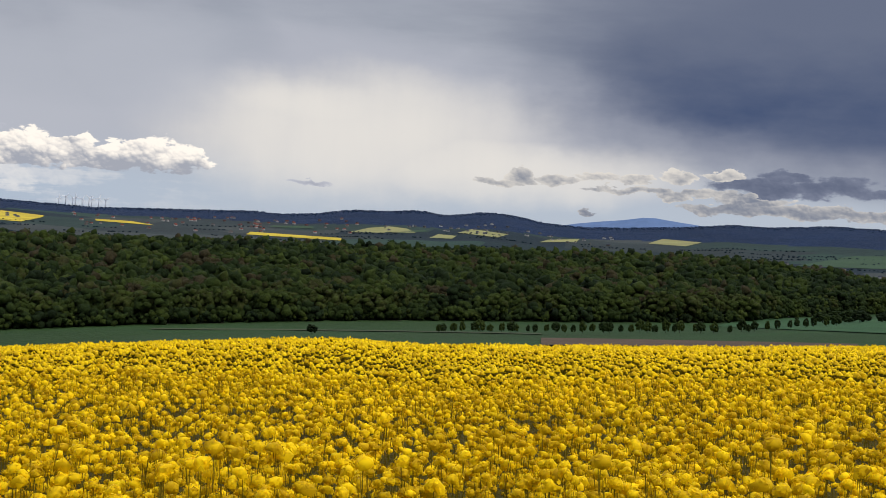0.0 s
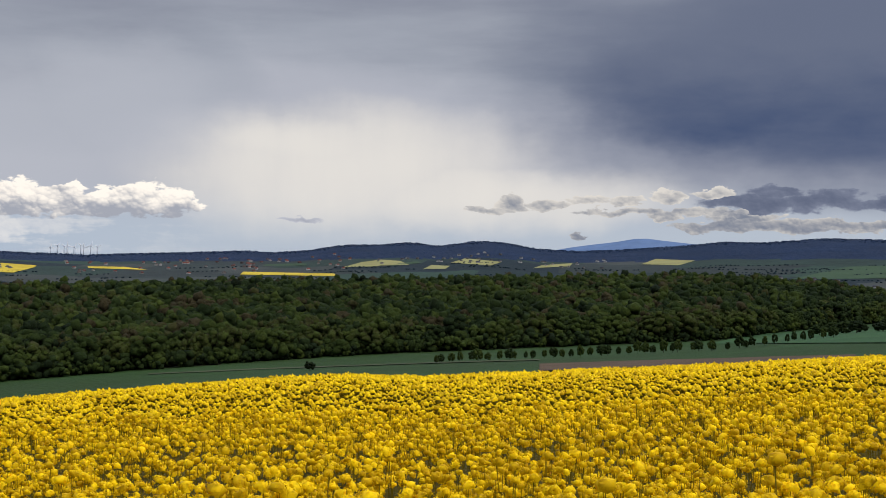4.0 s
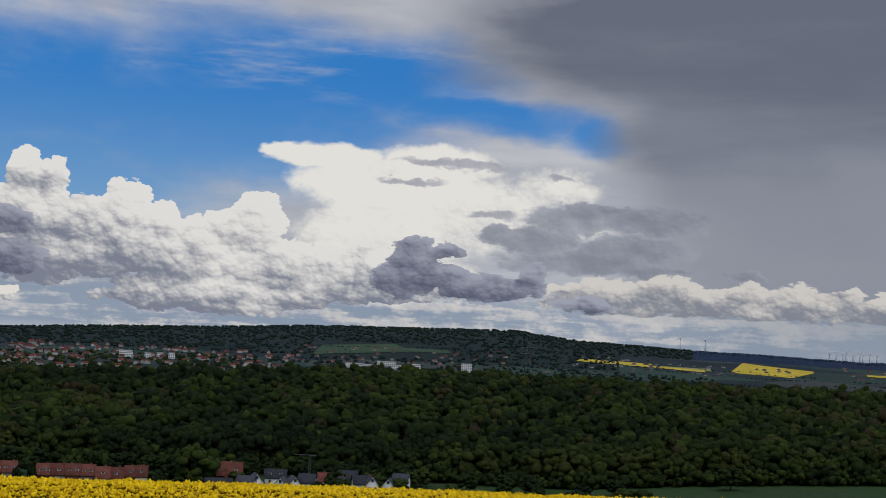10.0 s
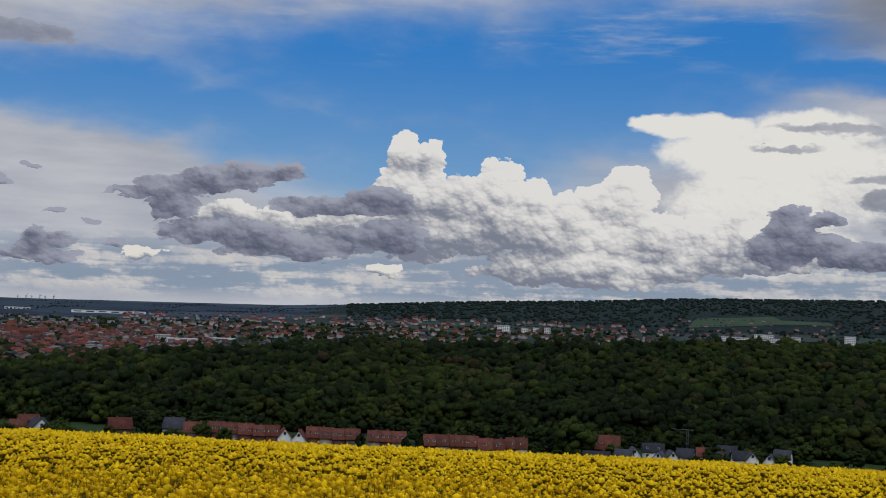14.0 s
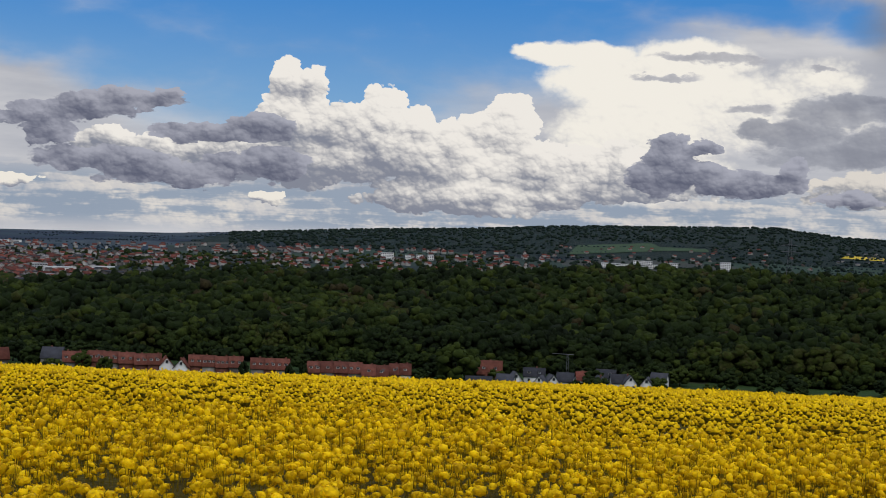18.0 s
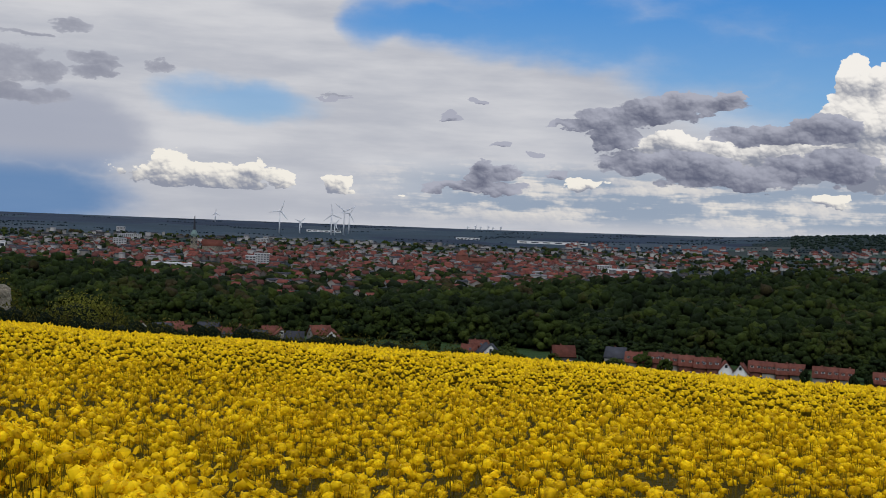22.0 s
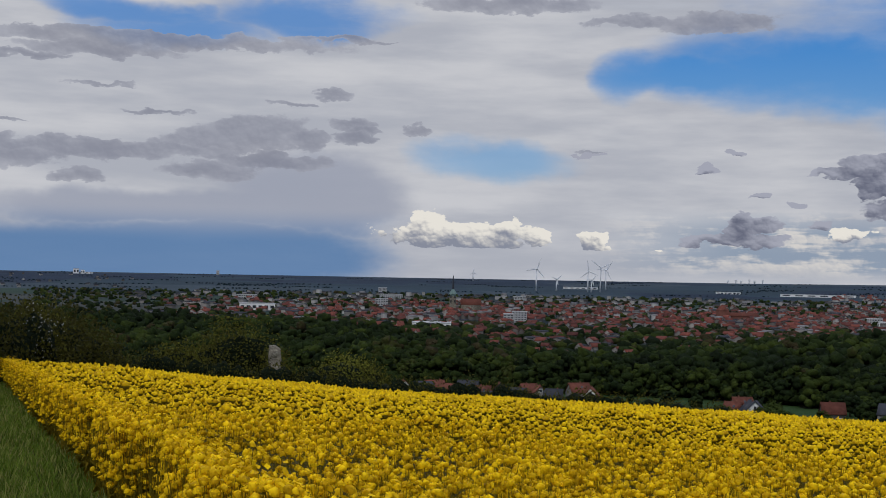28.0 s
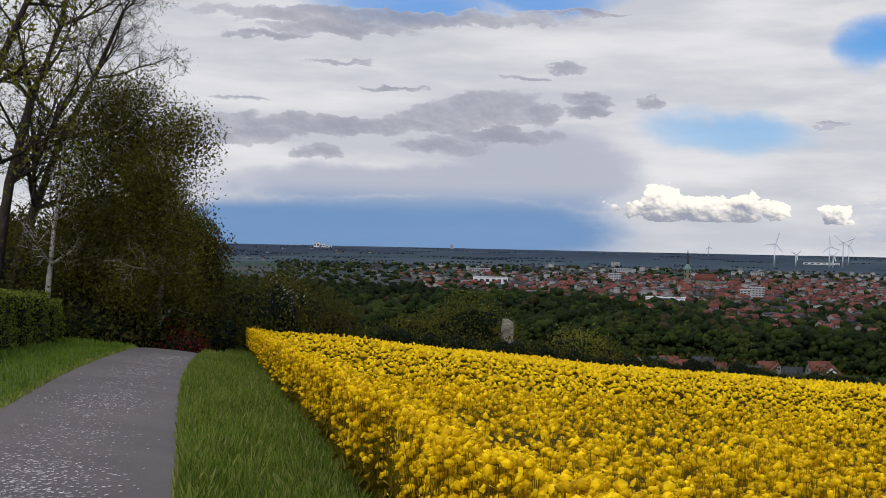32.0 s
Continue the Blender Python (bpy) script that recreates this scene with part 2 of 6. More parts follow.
# shower clouds: a light shaft, grey masses and the blue-black one
glow = mth("ADD", mass([(-9.0, 4.0, 7.5, 2.3), (-3.5, 2.8, 7.0, 1.4), (-11, 4.9, 4.5, 1.4)], P_SOFT), mth("MULTIPLY", mth("SUBTRACT", noisy(0.5, 0.12, 44.0), 0.5), 0.8))
col = blend(step(glow, -1.3, 1.4, 0.95), col, rgb(207, 203, 197))
grey = mth("ADD", mass([(-17, 13.5, 21, 4.6), (-21.5, 10, 9.5, 5.0), (-8, 13, 14, 5.0), (4, 12, 14, 5.5), (-27, 13.8, 10, 2.2)], P_SOFT), mth("MULTIPLY", mth("SUBTRACT", streak, 0.5), 0.7))
col = blend(step(grey, -0.35, 0.5), col, blend(step(mth('MULTIPLY_ADD', mth('SUBTRACT', streak, 0.5), 9.0, EL), 7.0, 14.0), rgb(144, 149, 160), rgb(118, 123, 137)))
low = mth("ADD", mass([(-24, 5.0, 6.5, 3.4), (-19, 6.2, 5, 3.0)], P_SOFT), mth("MULTIPLY", mth("SUBTRACT", wisp, 0.5), 0.5))
col = blend(step(low, -0.5, 1.0, 0.7), col, rgb(164, 167, 176))
storm = mth("ADD", mass([(13.5, 8.4, 13.5, 4.7), (6.5, 7.6, 6.5, 2.9), (20, 6.5, 12, 2.9)], P_SOFT), mth("MULTIPLY", mth("SUBTRACT", streak, 0.5), 0.5))
col = blend(step(storm, -1.1, 0.8), col, blend(step(mth("MULTIPLY_ADD", mth("SUBTRACT", wisp, 0.5), 3.0, EL), 4.0, 9.5), rgb(56, 71, 102), rgb(92, 100, 120)))
shower = mth("ADD", mass([(-92.0, 0.3, 7.0, 1.7), (-98, 0.2, 9, 1.6), (-88.5, 3.0, 4.2, 1.9), (-95, 2.2, 8, 1.0)], P_SOFT), mth("MULTIPLY", mth("SUBTRACT", wisp, 0.5), 0.5))
col = blend(step(shower, -0.3, 0.6, 0.9), col, blend(step(EL, 1.0, 2.6), rgb(94, 135, 182), rgb(172, 176, 190)))

def heads(f, seed, shift=0.0):
    """Distance from the middles of round cloud heads, f to a degree."""
    n = wn.new("ShaderNodeTexVoronoi")
    n.voronoi_dimensions = "2D"
    n.inputs["Scale"].default_value = 1.0
    a = mth("MULTIPLY_ADD", CA, f, seed * 13.7 + shift * 0.45)
    e = mth("MULTIPLY_ADD", CE, f * 1.25, seed * 3.1 + shift)
    wl.new(pair(a, e), n.inputs["Vector"])
    return n.outputs["Distance"]


def billow(seed=5.0, first=0.5):
    """Rounded heads with creases between them, at four sizes; and how far each side is turned to the light."""
    tot, turned = 0.0, 0.0
    for k, wgt in enumerate((0.34, 0.28, 0.22, 0.16)):
        f = first * 2.1 ** k
        here = heads(f, seed + 7 * k)
        tot = mth("MULTIPLY_ADD", mth("SUBTRACT", 0.80, here), wgt, tot)
        turned = mth("MULTIPLY_ADD", mth("SUBTRACT", heads(f, seed + 7 * k, 0.22), here), wgt, turned)
    return tot, turned


CA, CE = warp(0.45, 1.6, 2.2, 17.0)
body = noisy(0.55, 0.75, 60.0, 7.0, 0.6)
PUFF, lit = billow()

# streaky low clouds over the horizon
bands = noisy(0.2, 1.6, 50.0, 6.0, 0.6)
lowband = mth("MULTIPLY", mth("MULTIPLY", step(EL, 3.0, 1.6), step(EL, -0.2, 0.5)), mth("MULTIPLY", step(AZ, -78.0, -70.0), step(AZ, -12.0, -36.0)))
puffs = mth("MULTIPLY_ADD", mth("SUBTRACT", PUFF, 0.38), 0.30, bands)
tops = blend(step(mth("MULTIPLY_ADD", lit, 1.3, 0.5), 0.0, 1.0), rgb(188, 191, 200), rgb(246, 238, 226))
col = blend(mth("MULTIPLY", lowband, 0.85), col, blend(step(puffs, 0.44, 0.60), rgb(150, 166, 186), tops))



RA, RE = warp(1.9, 0.75, 1.5, 14.0)
P_RAG = pair(RA, RE)
ragged = noisy(0.9, 1.7, 64.0, 8.0, 0.66)
broad = mth("SUBTRACT", noisy(0.22, 0.34, 81.0, 3.0), 0.5)


def cloud(blobs, col, rim, soft, amp, shade, bright, dark, base=None, puffy=0.5, core=0.0, rag=False, most=1.0, across=None, ball=0.0, flat=None, fade=None):
    """Lay heaped clouds over what is there; sides turned to the sun are bright, creases and thick middles grey."""
    where = P_RAG if rag else P_FINE
    f0 = mass(blobs, where)
    f = mth("ADD", f0, mth("MULTIPLY", mth("SUBTRACT", ragged if rag else body, 0.5), amp))
    f = mth("ADD", f, mth("MULTIPLY", mth("SUBTRACT", PUFF, 0.38), puffy))
    if flat is not None:
        f = mth("SUBTRACT", f, step(mth("MULTIPLY_ADD", mth("SUBTRACT", ragged, 0.5), 0.25, EL), flat + 0.12, flat - 0.12, 2.0))
    if fade is not None:
        f = mth("SUBTRACT", f, step(AZ, fade[0], fade[1], fade[2]))
    s = mth("MULTIPLY_ADD", lit, shade * 1.5, 0.5)
    s = mth("MULTIPLY_ADD", mth("SUBTRACT", PUFF, 0.38), shade * 0.8, s)
    s = mth("MULTIPLY_ADD", broad, 0.9, s)
    if ball:
        s = mth("MULTIPLY_ADD", mth("SUBTRACT", f0, mass(blobs, vec("ADD", where, (0.17, 0.33, 0)))), ball, s)
    s = mth("SUBTRACT", s, mth("MULTIPLY", mth("SUBTRACT", f, 0.4), core))
    if base is not None:
        s = mth("ADD", s, mth("MULTIPLY", mth("SUBTRACT", EL, base[0]), base[1]))
    if across is not None:
        s = mth("ADD", s, step(AZ, across[0], across[1], across[2]))
    return blend(step(f, rim, rim + soft, most), col, blend(step(s, -0.1, 1.1), dark, bright))


col = cloud(anvil, col, 0.0, 0.55, 0.8, 0.9, rgb(260, 254, 242), rgb(206, 206, 212), (3.6, 0.10), 0.5, across=(-33.0, -42.0, 0.45), fade=(-39.0, -27.0, 1.0))
col = cloud(streaks, col, -0.6, 1.2, 1.6, 0.4, rgb(206, 205, 210), rgb(160, 161, 171), None, 0.3, 0.4, True, 0.85)
col = cloud(heaps, col, 0.0, 0.12, 0.9, 1.2, rgb(256, 250, 241), rgb(142, 146, 160), (4.8, 0.16), 1.3, 0.15, across=(-56.0, -47.0, 0.45), ball=0.8)
col = cloud(rags, col, -0.1, 0.6, 1.3, 0.5, rgb(186, 188, 196), rgb(140, 143, 156), None, 0.45, 0.4, True, 0.9)
col = cloud(murk, col, -0.1, 0.6, 1.3, 0.5, rgb(118, 124, 142), rgb(76, 84, 106), None, 0.45, 0.4, True, 0.95)
col = cloud(rows, col, 0.0, 0.30, 1.9, 1.3, rgb(238, 230, 219), rgb(146, 149, 159), (2.65, 0.45), 1.2, 0.1, True, 0.92, ball=0.5, flat=FLAT_ROWS)
col = cloud(tufts, col, 0.0, 0.22, 1.6, 1.4, rgb(254, 247, 234), rgb(150, 154, 168), (1.6, 0.6), 2.0, 0.1, True, ball=0.6, flat=FLAT_TUFTS)
col = cloud(banks, col, -0.1, 0.30, 1.0, 0.8, rgb(200, 195, 188), rgb(110, 117, 132), (2.0, 0.30), 1.0, 0.4, True)
col = cloud(slates, col, -0.2, 0.4, 1.5, 0.5, rgb(186, 187, 196), rgb(138, 140, 155), None, 0.5, 0.4, True, 0.8)
col = cloud(greys, col, -0.08, 0.22, 1.1, 0.9, rgb(180, 181, 193), rgb(98, 102, 122), None, 1.0, 0.3, True, ball=0.3)

# outside the view: broken cloud behind, and brighter towards the zenith
def pair3(x):
    """A grey factor that grows with x."""
    g = mth("MULTIPLY_ADD", x, 1.1, 1.0)
    return pair(g, g, g)


over_all = mth("MAXIMUM", step(EL, 15.0, 24.0), mth("MAXIMUM", step(AZ, 22.0, 45.0), step(AZ, -115.0, -140.0)))
broken = blend(step(noisy(0.05, 0.07, 70.0, 5.0), 0.38, 0.6), blend(0.6, rgb(60, 130, 205), dim.outputs[0]), rgb(222, 222, 226))
broken = vec("MULTIPLY", broken, pair3(step(EL, 14.0, 60.0)))
col = blend(over_all, col, broken)

back = wn.new("ShaderNodeBackground")
wl.new(col, back.inputs[0])
back.inputs[1].default_value = 1.0
out = wn.new("ShaderNodeOutputWorld")
wl.new(back.outputs[0], out.inputs[0])

sun_data = bpy.data.lights.new("sun", "SUN")
sun_data.energy, sun_data.angle, sun_data.color = 1.3, radians(22), (1.0, 0.94, 0.86)
sun = new("sun", sun_data)
sa, se = radians(SUN_AZ), radians(SUN_EL)
sun.matrix_world = look((300 * math.sin(sa) * math.cos(se), 300 * math.cos(sa) * math.cos(se), 300 * math.sin(se)), (0, 0, 0))

# ---- materials ----
def material(name, base, vary=0.25, scale=1.0, rough=0.8, bump=0.3, hue=0.0, metal=0.0, island=0.0, attr=None, obj=0.0, fine=8.0, spec=0.06, trans=0.0, second=None):
    """A procedural surface: base colour, varied at two scales, with fine relief. attr: a face tint in 0..1; second: the colour that it leads to."""
    m = bpy.data.materials.new(name)
    m.use_nodes = True
    n, l = m.node_tree.nodes, m.node_tree.links
    b = n["Principled BSDF"]
    b.inputs["Roughness"].default_value, b.inputs["Metallic"].default_value = rough, metal
    b.inputs["Specular IOR Level"].default_value = spec
    tc = n.new("ShaderNodeTexCoord")
    big, small = n.new("ShaderNodeTexNoise"), n.new("ShaderNodeTexNoise")
    for t, s, d in ((big, scale, 3.0), (small, scale * fine, 4.0)):
        t.inputs["Scale"].default_value, t.inputs["Detail"].default_value = s, d
        l.new(tc.outputs["Object"], t.inputs["Vector"])
    add = n.new("ShaderNodeMath")
    add.operation = "MULTIPLY_ADD"
    l.new(small.outputs["Fac"], add.inputs[0])
    add.inputs[1].default_value = 0.6
    l.new(big.outputs["Fac"], add.inputs[2])
    total = add.outputs[0]
    span = n.new("ShaderNodeMapRange")
    span.inputs["From Min"].default_value, span.inputs["From Max"].default_value = 0.45, 1.15
    span.inputs["To Min"].default_value, span.inputs["To Max"].default_value = 1 - vary, 1 + vary
    l.new(total, span.inputs["Value"])
    value = span.outputs["Result"]
    colour = None
    if attr or island or obj:
        if attr:
            src = n.new("ShaderNodeAttribute")
            src.attribute_name = attr
            s_out = src.outputs["Fac"]
        elif island:
            s_out = n.new("ShaderNodeNewGeometry").outputs["Random Per Island"]
        else:
            s_out = n.new("ShaderNodeObjectInfo").outputs["Random"]
        mix = n.new("ShaderNodeMix")
        mix.data_type = "RGBA"
        l.new(s_out, mix.inputs[0])
        mix.inputs[6].default_value = (*base, 1)
        mix.inputs[7].default_value = (*(second or [c * (1 + (island or obj or 0.3)) for c in base]), 1)
        colour = mix.outputs[2]
    hs = n.new("ShaderNodeHueSaturation")
    l.new(value, hs.inputs["Value"])
    if colour:
        l.new(colour, hs.inputs["Color"])
    else:
        hs.inputs["Color"].default_value = (*base, 1)
    if hue:
        hr = n.new("ShaderNodeMapRange")
        hr.inputs["To Min"].default_value, hr.inputs["To Max"].default_value = 0.5 - hue, 0.5 + hue
        l.new(big.outputs["Fac"], hr.inputs["Value"])
        l.new(hr.outputs["Result"], hs.inputs["Hue"])
    l.new(hs.outputs["Color"], b.inputs["Base Color"])
    if bump:
        bp = n.new("ShaderNodeBump")
        bp.inputs["Strength"].default_value, bp.inputs["Distance"].default_value = bump, 0.4 / scale
        l.new(total, bp.inputs["Height"])
        l.new(bp.outputs["Normal"], b.inputs["Normal"])
    if trans:
        tr, ms = n.new("ShaderNodeBsdfTranslucent"), n.new("ShaderNodeMixShader")
        l.new(hs.outputs["Color"], tr.inputs["Color"])
        ms.inputs[0].default_value = trans
        l.new(b.outputs[0], ms.inputs[1]), l.new(tr.outputs[0], ms.inputs[2])
        l.new(ms.outputs[0], n["Material Output"].inputs["Surface"])
    return m


def ramped(m, stops):
    """Let the face tint run through several colours."""
    n, l = m.node_tree.nodes, m.node_tree.links
    src = [k for k in n if k.bl_idname == "ShaderNodeAttribute"][0]
    hs = [k for k in n if k.bl_idname == "ShaderNodeHueSaturation"][0]
    r = n.new("ShaderNodeValToRGB")
    for i, (pos, c) in enumerate(stops):
        e = r.color_ramp.elements[i] if i < 2 else r.color_ramp.elements.new(pos)
        e.position, e.color = pos, (*c, 1)
    l.new(src.outputs["Fac"], r.inputs[0])
    l.new(r.outputs[0], hs.inputs["Color"])
    return m


def patchwork(m, size, colours):
    """Fields of several crops, each a cell of its own."""
    n, l = m.node_tree.nodes, m.node_tree.links
    tc = [k for k in n if k.bl_idname == "ShaderNodeTexCoord"][0]
    hs = [k for k in n if k.bl_idname == "ShaderNodeHueSaturation"][0]
    v, r, sx = n.new("ShaderNodeTexVoronoi"), n.new("ShaderNodeValToRGB"), n.new("ShaderNodeSeparateColor")
    v.distance = "CHEBYCHEV"
    v.inputs["Scale"].default_value = 1 / size
    l.new(tc.outputs["Object"], v.inputs["Vector"])
    l.new(v.outputs["Color"], sx.inputs[0])
    r.color_ramp.interpolation = "CONSTANT"
    for i, c in enumerate(colours):
        e = r.color_ramp.elements[i] if i < 2 else r.color_ramp.elements.new(i / len(colours))
        e.position, e.color = i / len(colours), (*c, 1)
    l.new(sx.outputs[0], r.inputs[0])
    l.new(r.outputs[0], hs.inputs["Color"])
    return m


M_SOIL = material("field_soil", (0.05, 0.075, 0.028), 0.35, 0.2, fine=20)
M_MEADOW = material("valley_meadow", (0.022, 0.043, 0.012), 0.22, 0.012, fine=30, bump=0.2, hue=0.02)
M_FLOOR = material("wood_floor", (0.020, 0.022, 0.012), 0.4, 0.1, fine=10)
M_PLAIN = patchwork(material("far_plain", (0.05, 0.07, 0.04), 0.3, 0.004, fine=12, bump=0.1), 330, [(0.012, 0.021, 0.020), (0.019, 0.032, 0.024), (0.022, 0.028, 0.025), (0.010, 0.017, 0.019), (0.022, 0.040, 0.027), (0.038, 0.042, 0.036)])
M_BARE = material("bare_soil", (0.075, 0.050, 0.030), 0.3, 0.05, fine=12, bump=0.2)
M_YOUNG = material("young_cereal", (0.030, 0.066, 0.024), 0.2, 0.02, fine=20, bump=0.2)
M_TRACK = material("field_track", (0.050, 0.058, 0.028), 0.3, 0.05, fine=12, bump=0.2)
# far hills, their trees and the far plain: distance haze painted in as blue
M_HAZEWOOD = material("hazed_wooded_hills", (0.010, 0.020, 0.044), 0.3, 0.006, fine=14, bump=0.5)
M_HAZETREE = material("hazed_hill_trees", (0.010, 0.020, 0.043), 0.3, 0.02, attr="tint", second=(0.012, 0.022, 0.046), bump=0.5)
M_HAZEPLAIN = patchwork(material("hazy_far_plain", (0.03, 0.05, 0.07), 0.3, 0.004, fine=12, bump=0.1), 420, [(0.016, 0.026, 0.042), (0.024, 0.040, 0.052), (0.021, 0.035, 0.046), (0.013, 0.022, 0.038), (0.036, 0.050, 0.060)])
M_NEARHILL = material("dark_green_hill", (0.011, 0.020, 0.017), 0.35, 0.012, fine=12, bump=0.5)
M_HILLTREE = material("dark_hill_trees", (0.010, 0.018, 0.015), 0.3, 0.02, attr="tint", second=(0.017, 0.028, 0.018), bump=0.5)
# hedgerows and heights also carry distance haze in their blue base colour
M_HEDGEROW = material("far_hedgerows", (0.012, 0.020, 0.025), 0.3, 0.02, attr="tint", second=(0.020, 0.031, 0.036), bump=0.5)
M_HEIGHTS = material("hazed_heights", (0.10, 0.15, 0.25), 0.15, 0.004, bump=0.1)
# dark brown holds the shade between the plants, not a leaf colour
M_CROPSHADE = material("rape_shaded_canopy", (0.060, 0.045, 0.004), 0.6, 1.2, fine=7, bump=0.8)
M_PETAL = material("rape_petals", (0.50, 0.29, 0.002), 0.15, 1.5, attr="tint", second=(0.95, 0.63, 0.004), bump=0, rough=0.6, trans=0.2)
# stems and leaves, in the brown of petals in shade to darken the gaps
M_STEMSHADE = material("rape_stems_and_shaded_gaps", (0.17, 0.125, 0.010), 0.3, 3.0, bump=0, trans=0.15)
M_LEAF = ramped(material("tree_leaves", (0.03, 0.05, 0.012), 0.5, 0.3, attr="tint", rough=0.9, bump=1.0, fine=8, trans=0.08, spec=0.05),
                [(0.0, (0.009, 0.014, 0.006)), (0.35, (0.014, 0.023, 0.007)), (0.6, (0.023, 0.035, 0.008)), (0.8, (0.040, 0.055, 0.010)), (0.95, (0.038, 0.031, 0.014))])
M_NEARLEAF = ramped(material("near_leaves", (0.05, 0.08, 0.015), 0.3, 1.0, attr="tint", rough=0.6, bump=0, trans=0.45), [(0.0, (0.030, 0.029, 0.007)), (0.5, (0.085, 0.080, 0.013)), (1.0, (0.19, 0.19, 0.026))])
M_BARK = material("bark", (0.042, 0.035, 0.028), 0.4, 2.0, rough=0.9, bump=0.6)
M_BIRCH = material("birch_bark", (0.34, 0.32, 0.285), 0.45, 1.2, rough=0.8, bump=0.4, fine=4)
M_GRASS = material("verge_grass", (0.065, 0.098, 0.017), 0.35, 0.5, fine=20, bump=0.4)
M_BLADE = ramped(material("grass_blades", (0.05, 0.1, 0.02), 0.3, 0.7, attr="tint", bump=0, rough=0.55, trans=0.3), [(0.0, (0.075, 0.12, 0.014)), (0.6, (0.145, 0.20, 0.026)), (1.0, (0.27, 0.25, 0.08))])
M_LANE = material("lane_asphalt", (0.104, 0.090, 0.082), 0.25, 0.5, fine=70, bump=0.2, rough=0.7)
M_CHIP = material("lane_chippings", (0.29, 0.27, 0.25), 0.3, 3.0, bump=0.2, island=0.5, rough=0.7)
M_YFIELD = material("far_rape_field", (0.42, 0.31, 0.03), 0.3, 0.02, fine=10, bump=0.2)
M_PALEFIELD = material("far_pale_field", (0.21, 0.195, 0.075), 0.2, 0.015, fine=10, bump=0.1)
M_GREENFIELD = material("far_green_field", (0.034, 0.058, 0.028), 0.2, 0.015, fine=10, bump=0.1)
M_TILE = material("red_roof_tiles", (0.070, 0.028, 0.023), 0.3, 0.25, fine=12, bump=0.3, attr="tint", second=(0.165, 0.052, 0.037))
M_ROOF = material("red_brown_tiles", (0.088, 0.032, 0.022), 0.4, 0.5, fine=14, bump=0.5, obj=0.6)
M_SLATE = material("dark_slate", (0.030, 0.031, 0.036), 0.3, 0.5, fine=14, bump=0.3, obj=0.8)
M_WALL = material("rendered_wall", (0.09, 0.08, 0.07), 0.15, 0.4, fine=10, bump=0.1, attr="tint", second=(0.36, 0.335, 0.30))
M_GREYROOF = material("grey_roof", (0.11, 0.105, 0.105), 0.25, 0.3, bump=0.1, attr="tint", second=(0.22, 0.21, 0.21))
M_PALEWALL = material("pale_rendered_wall", (0.20, 0.19, 0.175), 0.15, 0.4, fine=10, bump=0.1, attr="tint", second=(0.44, 0.42, 0.39))
M_WHITE = material("white_render", (0.72, 0.71, 0.68), 0.08, 0.4, fine=10, bump=0.1)
M_BRICK = material("red_brick_wall", (0.13, 0.055, 0.04), 0.25, 0.6, fine=16, bump=0.2, obj=0.5)
M_GLASS = material("window_glass", (0.03, 0.035, 0.04), 0.1, 1.0, rough=0.12, bump=0, spec=0.6)
M_FRAME = material("white_window_frame", (0.7, 0.7, 0.68), 0.06, 1.0, bump=0)
M_STEEL = material("painted_steel", (0.66, 0.67, 0.68), 0.08, 0.2, rough=0.4, bump=0.02)
M_GREYSTEEL = material("galvanised_steel", (0.10, 0.105, 0.11), 0.15, 0.5, rough=0.5, metal=0.4, bump=0.02)
M_COPPER = material("green_copper", (0.14, 0.20, 0.18), 0.2, 0.3, bump=0.1)
M_STONE = material("weathered_sandstone", (0.22, 0.195, 0.15), 0.8, 0.9, fine=8, bump=0.8, rough=0.9)
M_CONCRETE = material("pale_concrete", (0.40, 0.40, 0.39), 0.15, 0.2, bump=0.1)
M_HEDGELEAF = ramped(material("hedge_leaves", (0.1, 0.14, 0.02), 0.3, 1.0, attr="tint", rough=0.6, bump=0, trans=0.4), [(0.0, (0.055, 0.07, 0.010)), (0.5, (0.12, 0.145, 0.016)), (1.0, (0.20, 0.22, 0.028))])
M_REDLEAF = material("red_leaves", (0.10, 0.012, 0.012), 0.3, 1.0, attr="tint", second=(0.22, 0.03, 0.025), rough=0.6, bump=0, trans=0.3)
M_BLOSSOM = material("white_blossom", (0.42, 0.42, 0.38), 0.15, 1.0, attr="tint", second=(0.75, 0.74, 0.70), rough=0.7, bump=0, trans=0.3)
# ---- meshes ----
def mesh_of(name, verts, faces, mats, tint=None, mat_index=None, smooth=False):
    """A mesh from arrays; faces all of one size (n, k)."""
    verts, faces = np.asarray(verts, float), np.asarray(faces, int)
    me = bpy.data.meshes.new(name)
    k = faces.shape[1]
    me.vertices.add(len(verts)), me.loops.add(faces.size), me.polygons.add(len(faces))
    me.vertices.foreach_set("co", verts.ravel())
    me.loops.foreach_set("vertex_index", faces.ravel())
    me.polygons.foreach_set("loop_start", np.arange(0, faces.size, k))
    me.polygons.foreach_set("loop_total", np.full(len(faces), k))
    for m in (mats if isinstance(mats, (list, tuple)) else [mats]):
        me.materials.append(m)
    if mat_index is not None:
        me.polygons.foreach_set("material_index", np.asarray(mat_index, np.int32))
    if smooth:
        me.polygons.foreach_set("use_smooth", np.ones(len(faces), bool))
    if tint is not None:
        at = me.attributes.new("tint", "FLOAT", "FACE")
        at.data.foreach_set("value", np.asarray(tint, np.float32))
    me.update()
    me.validate()
    return me


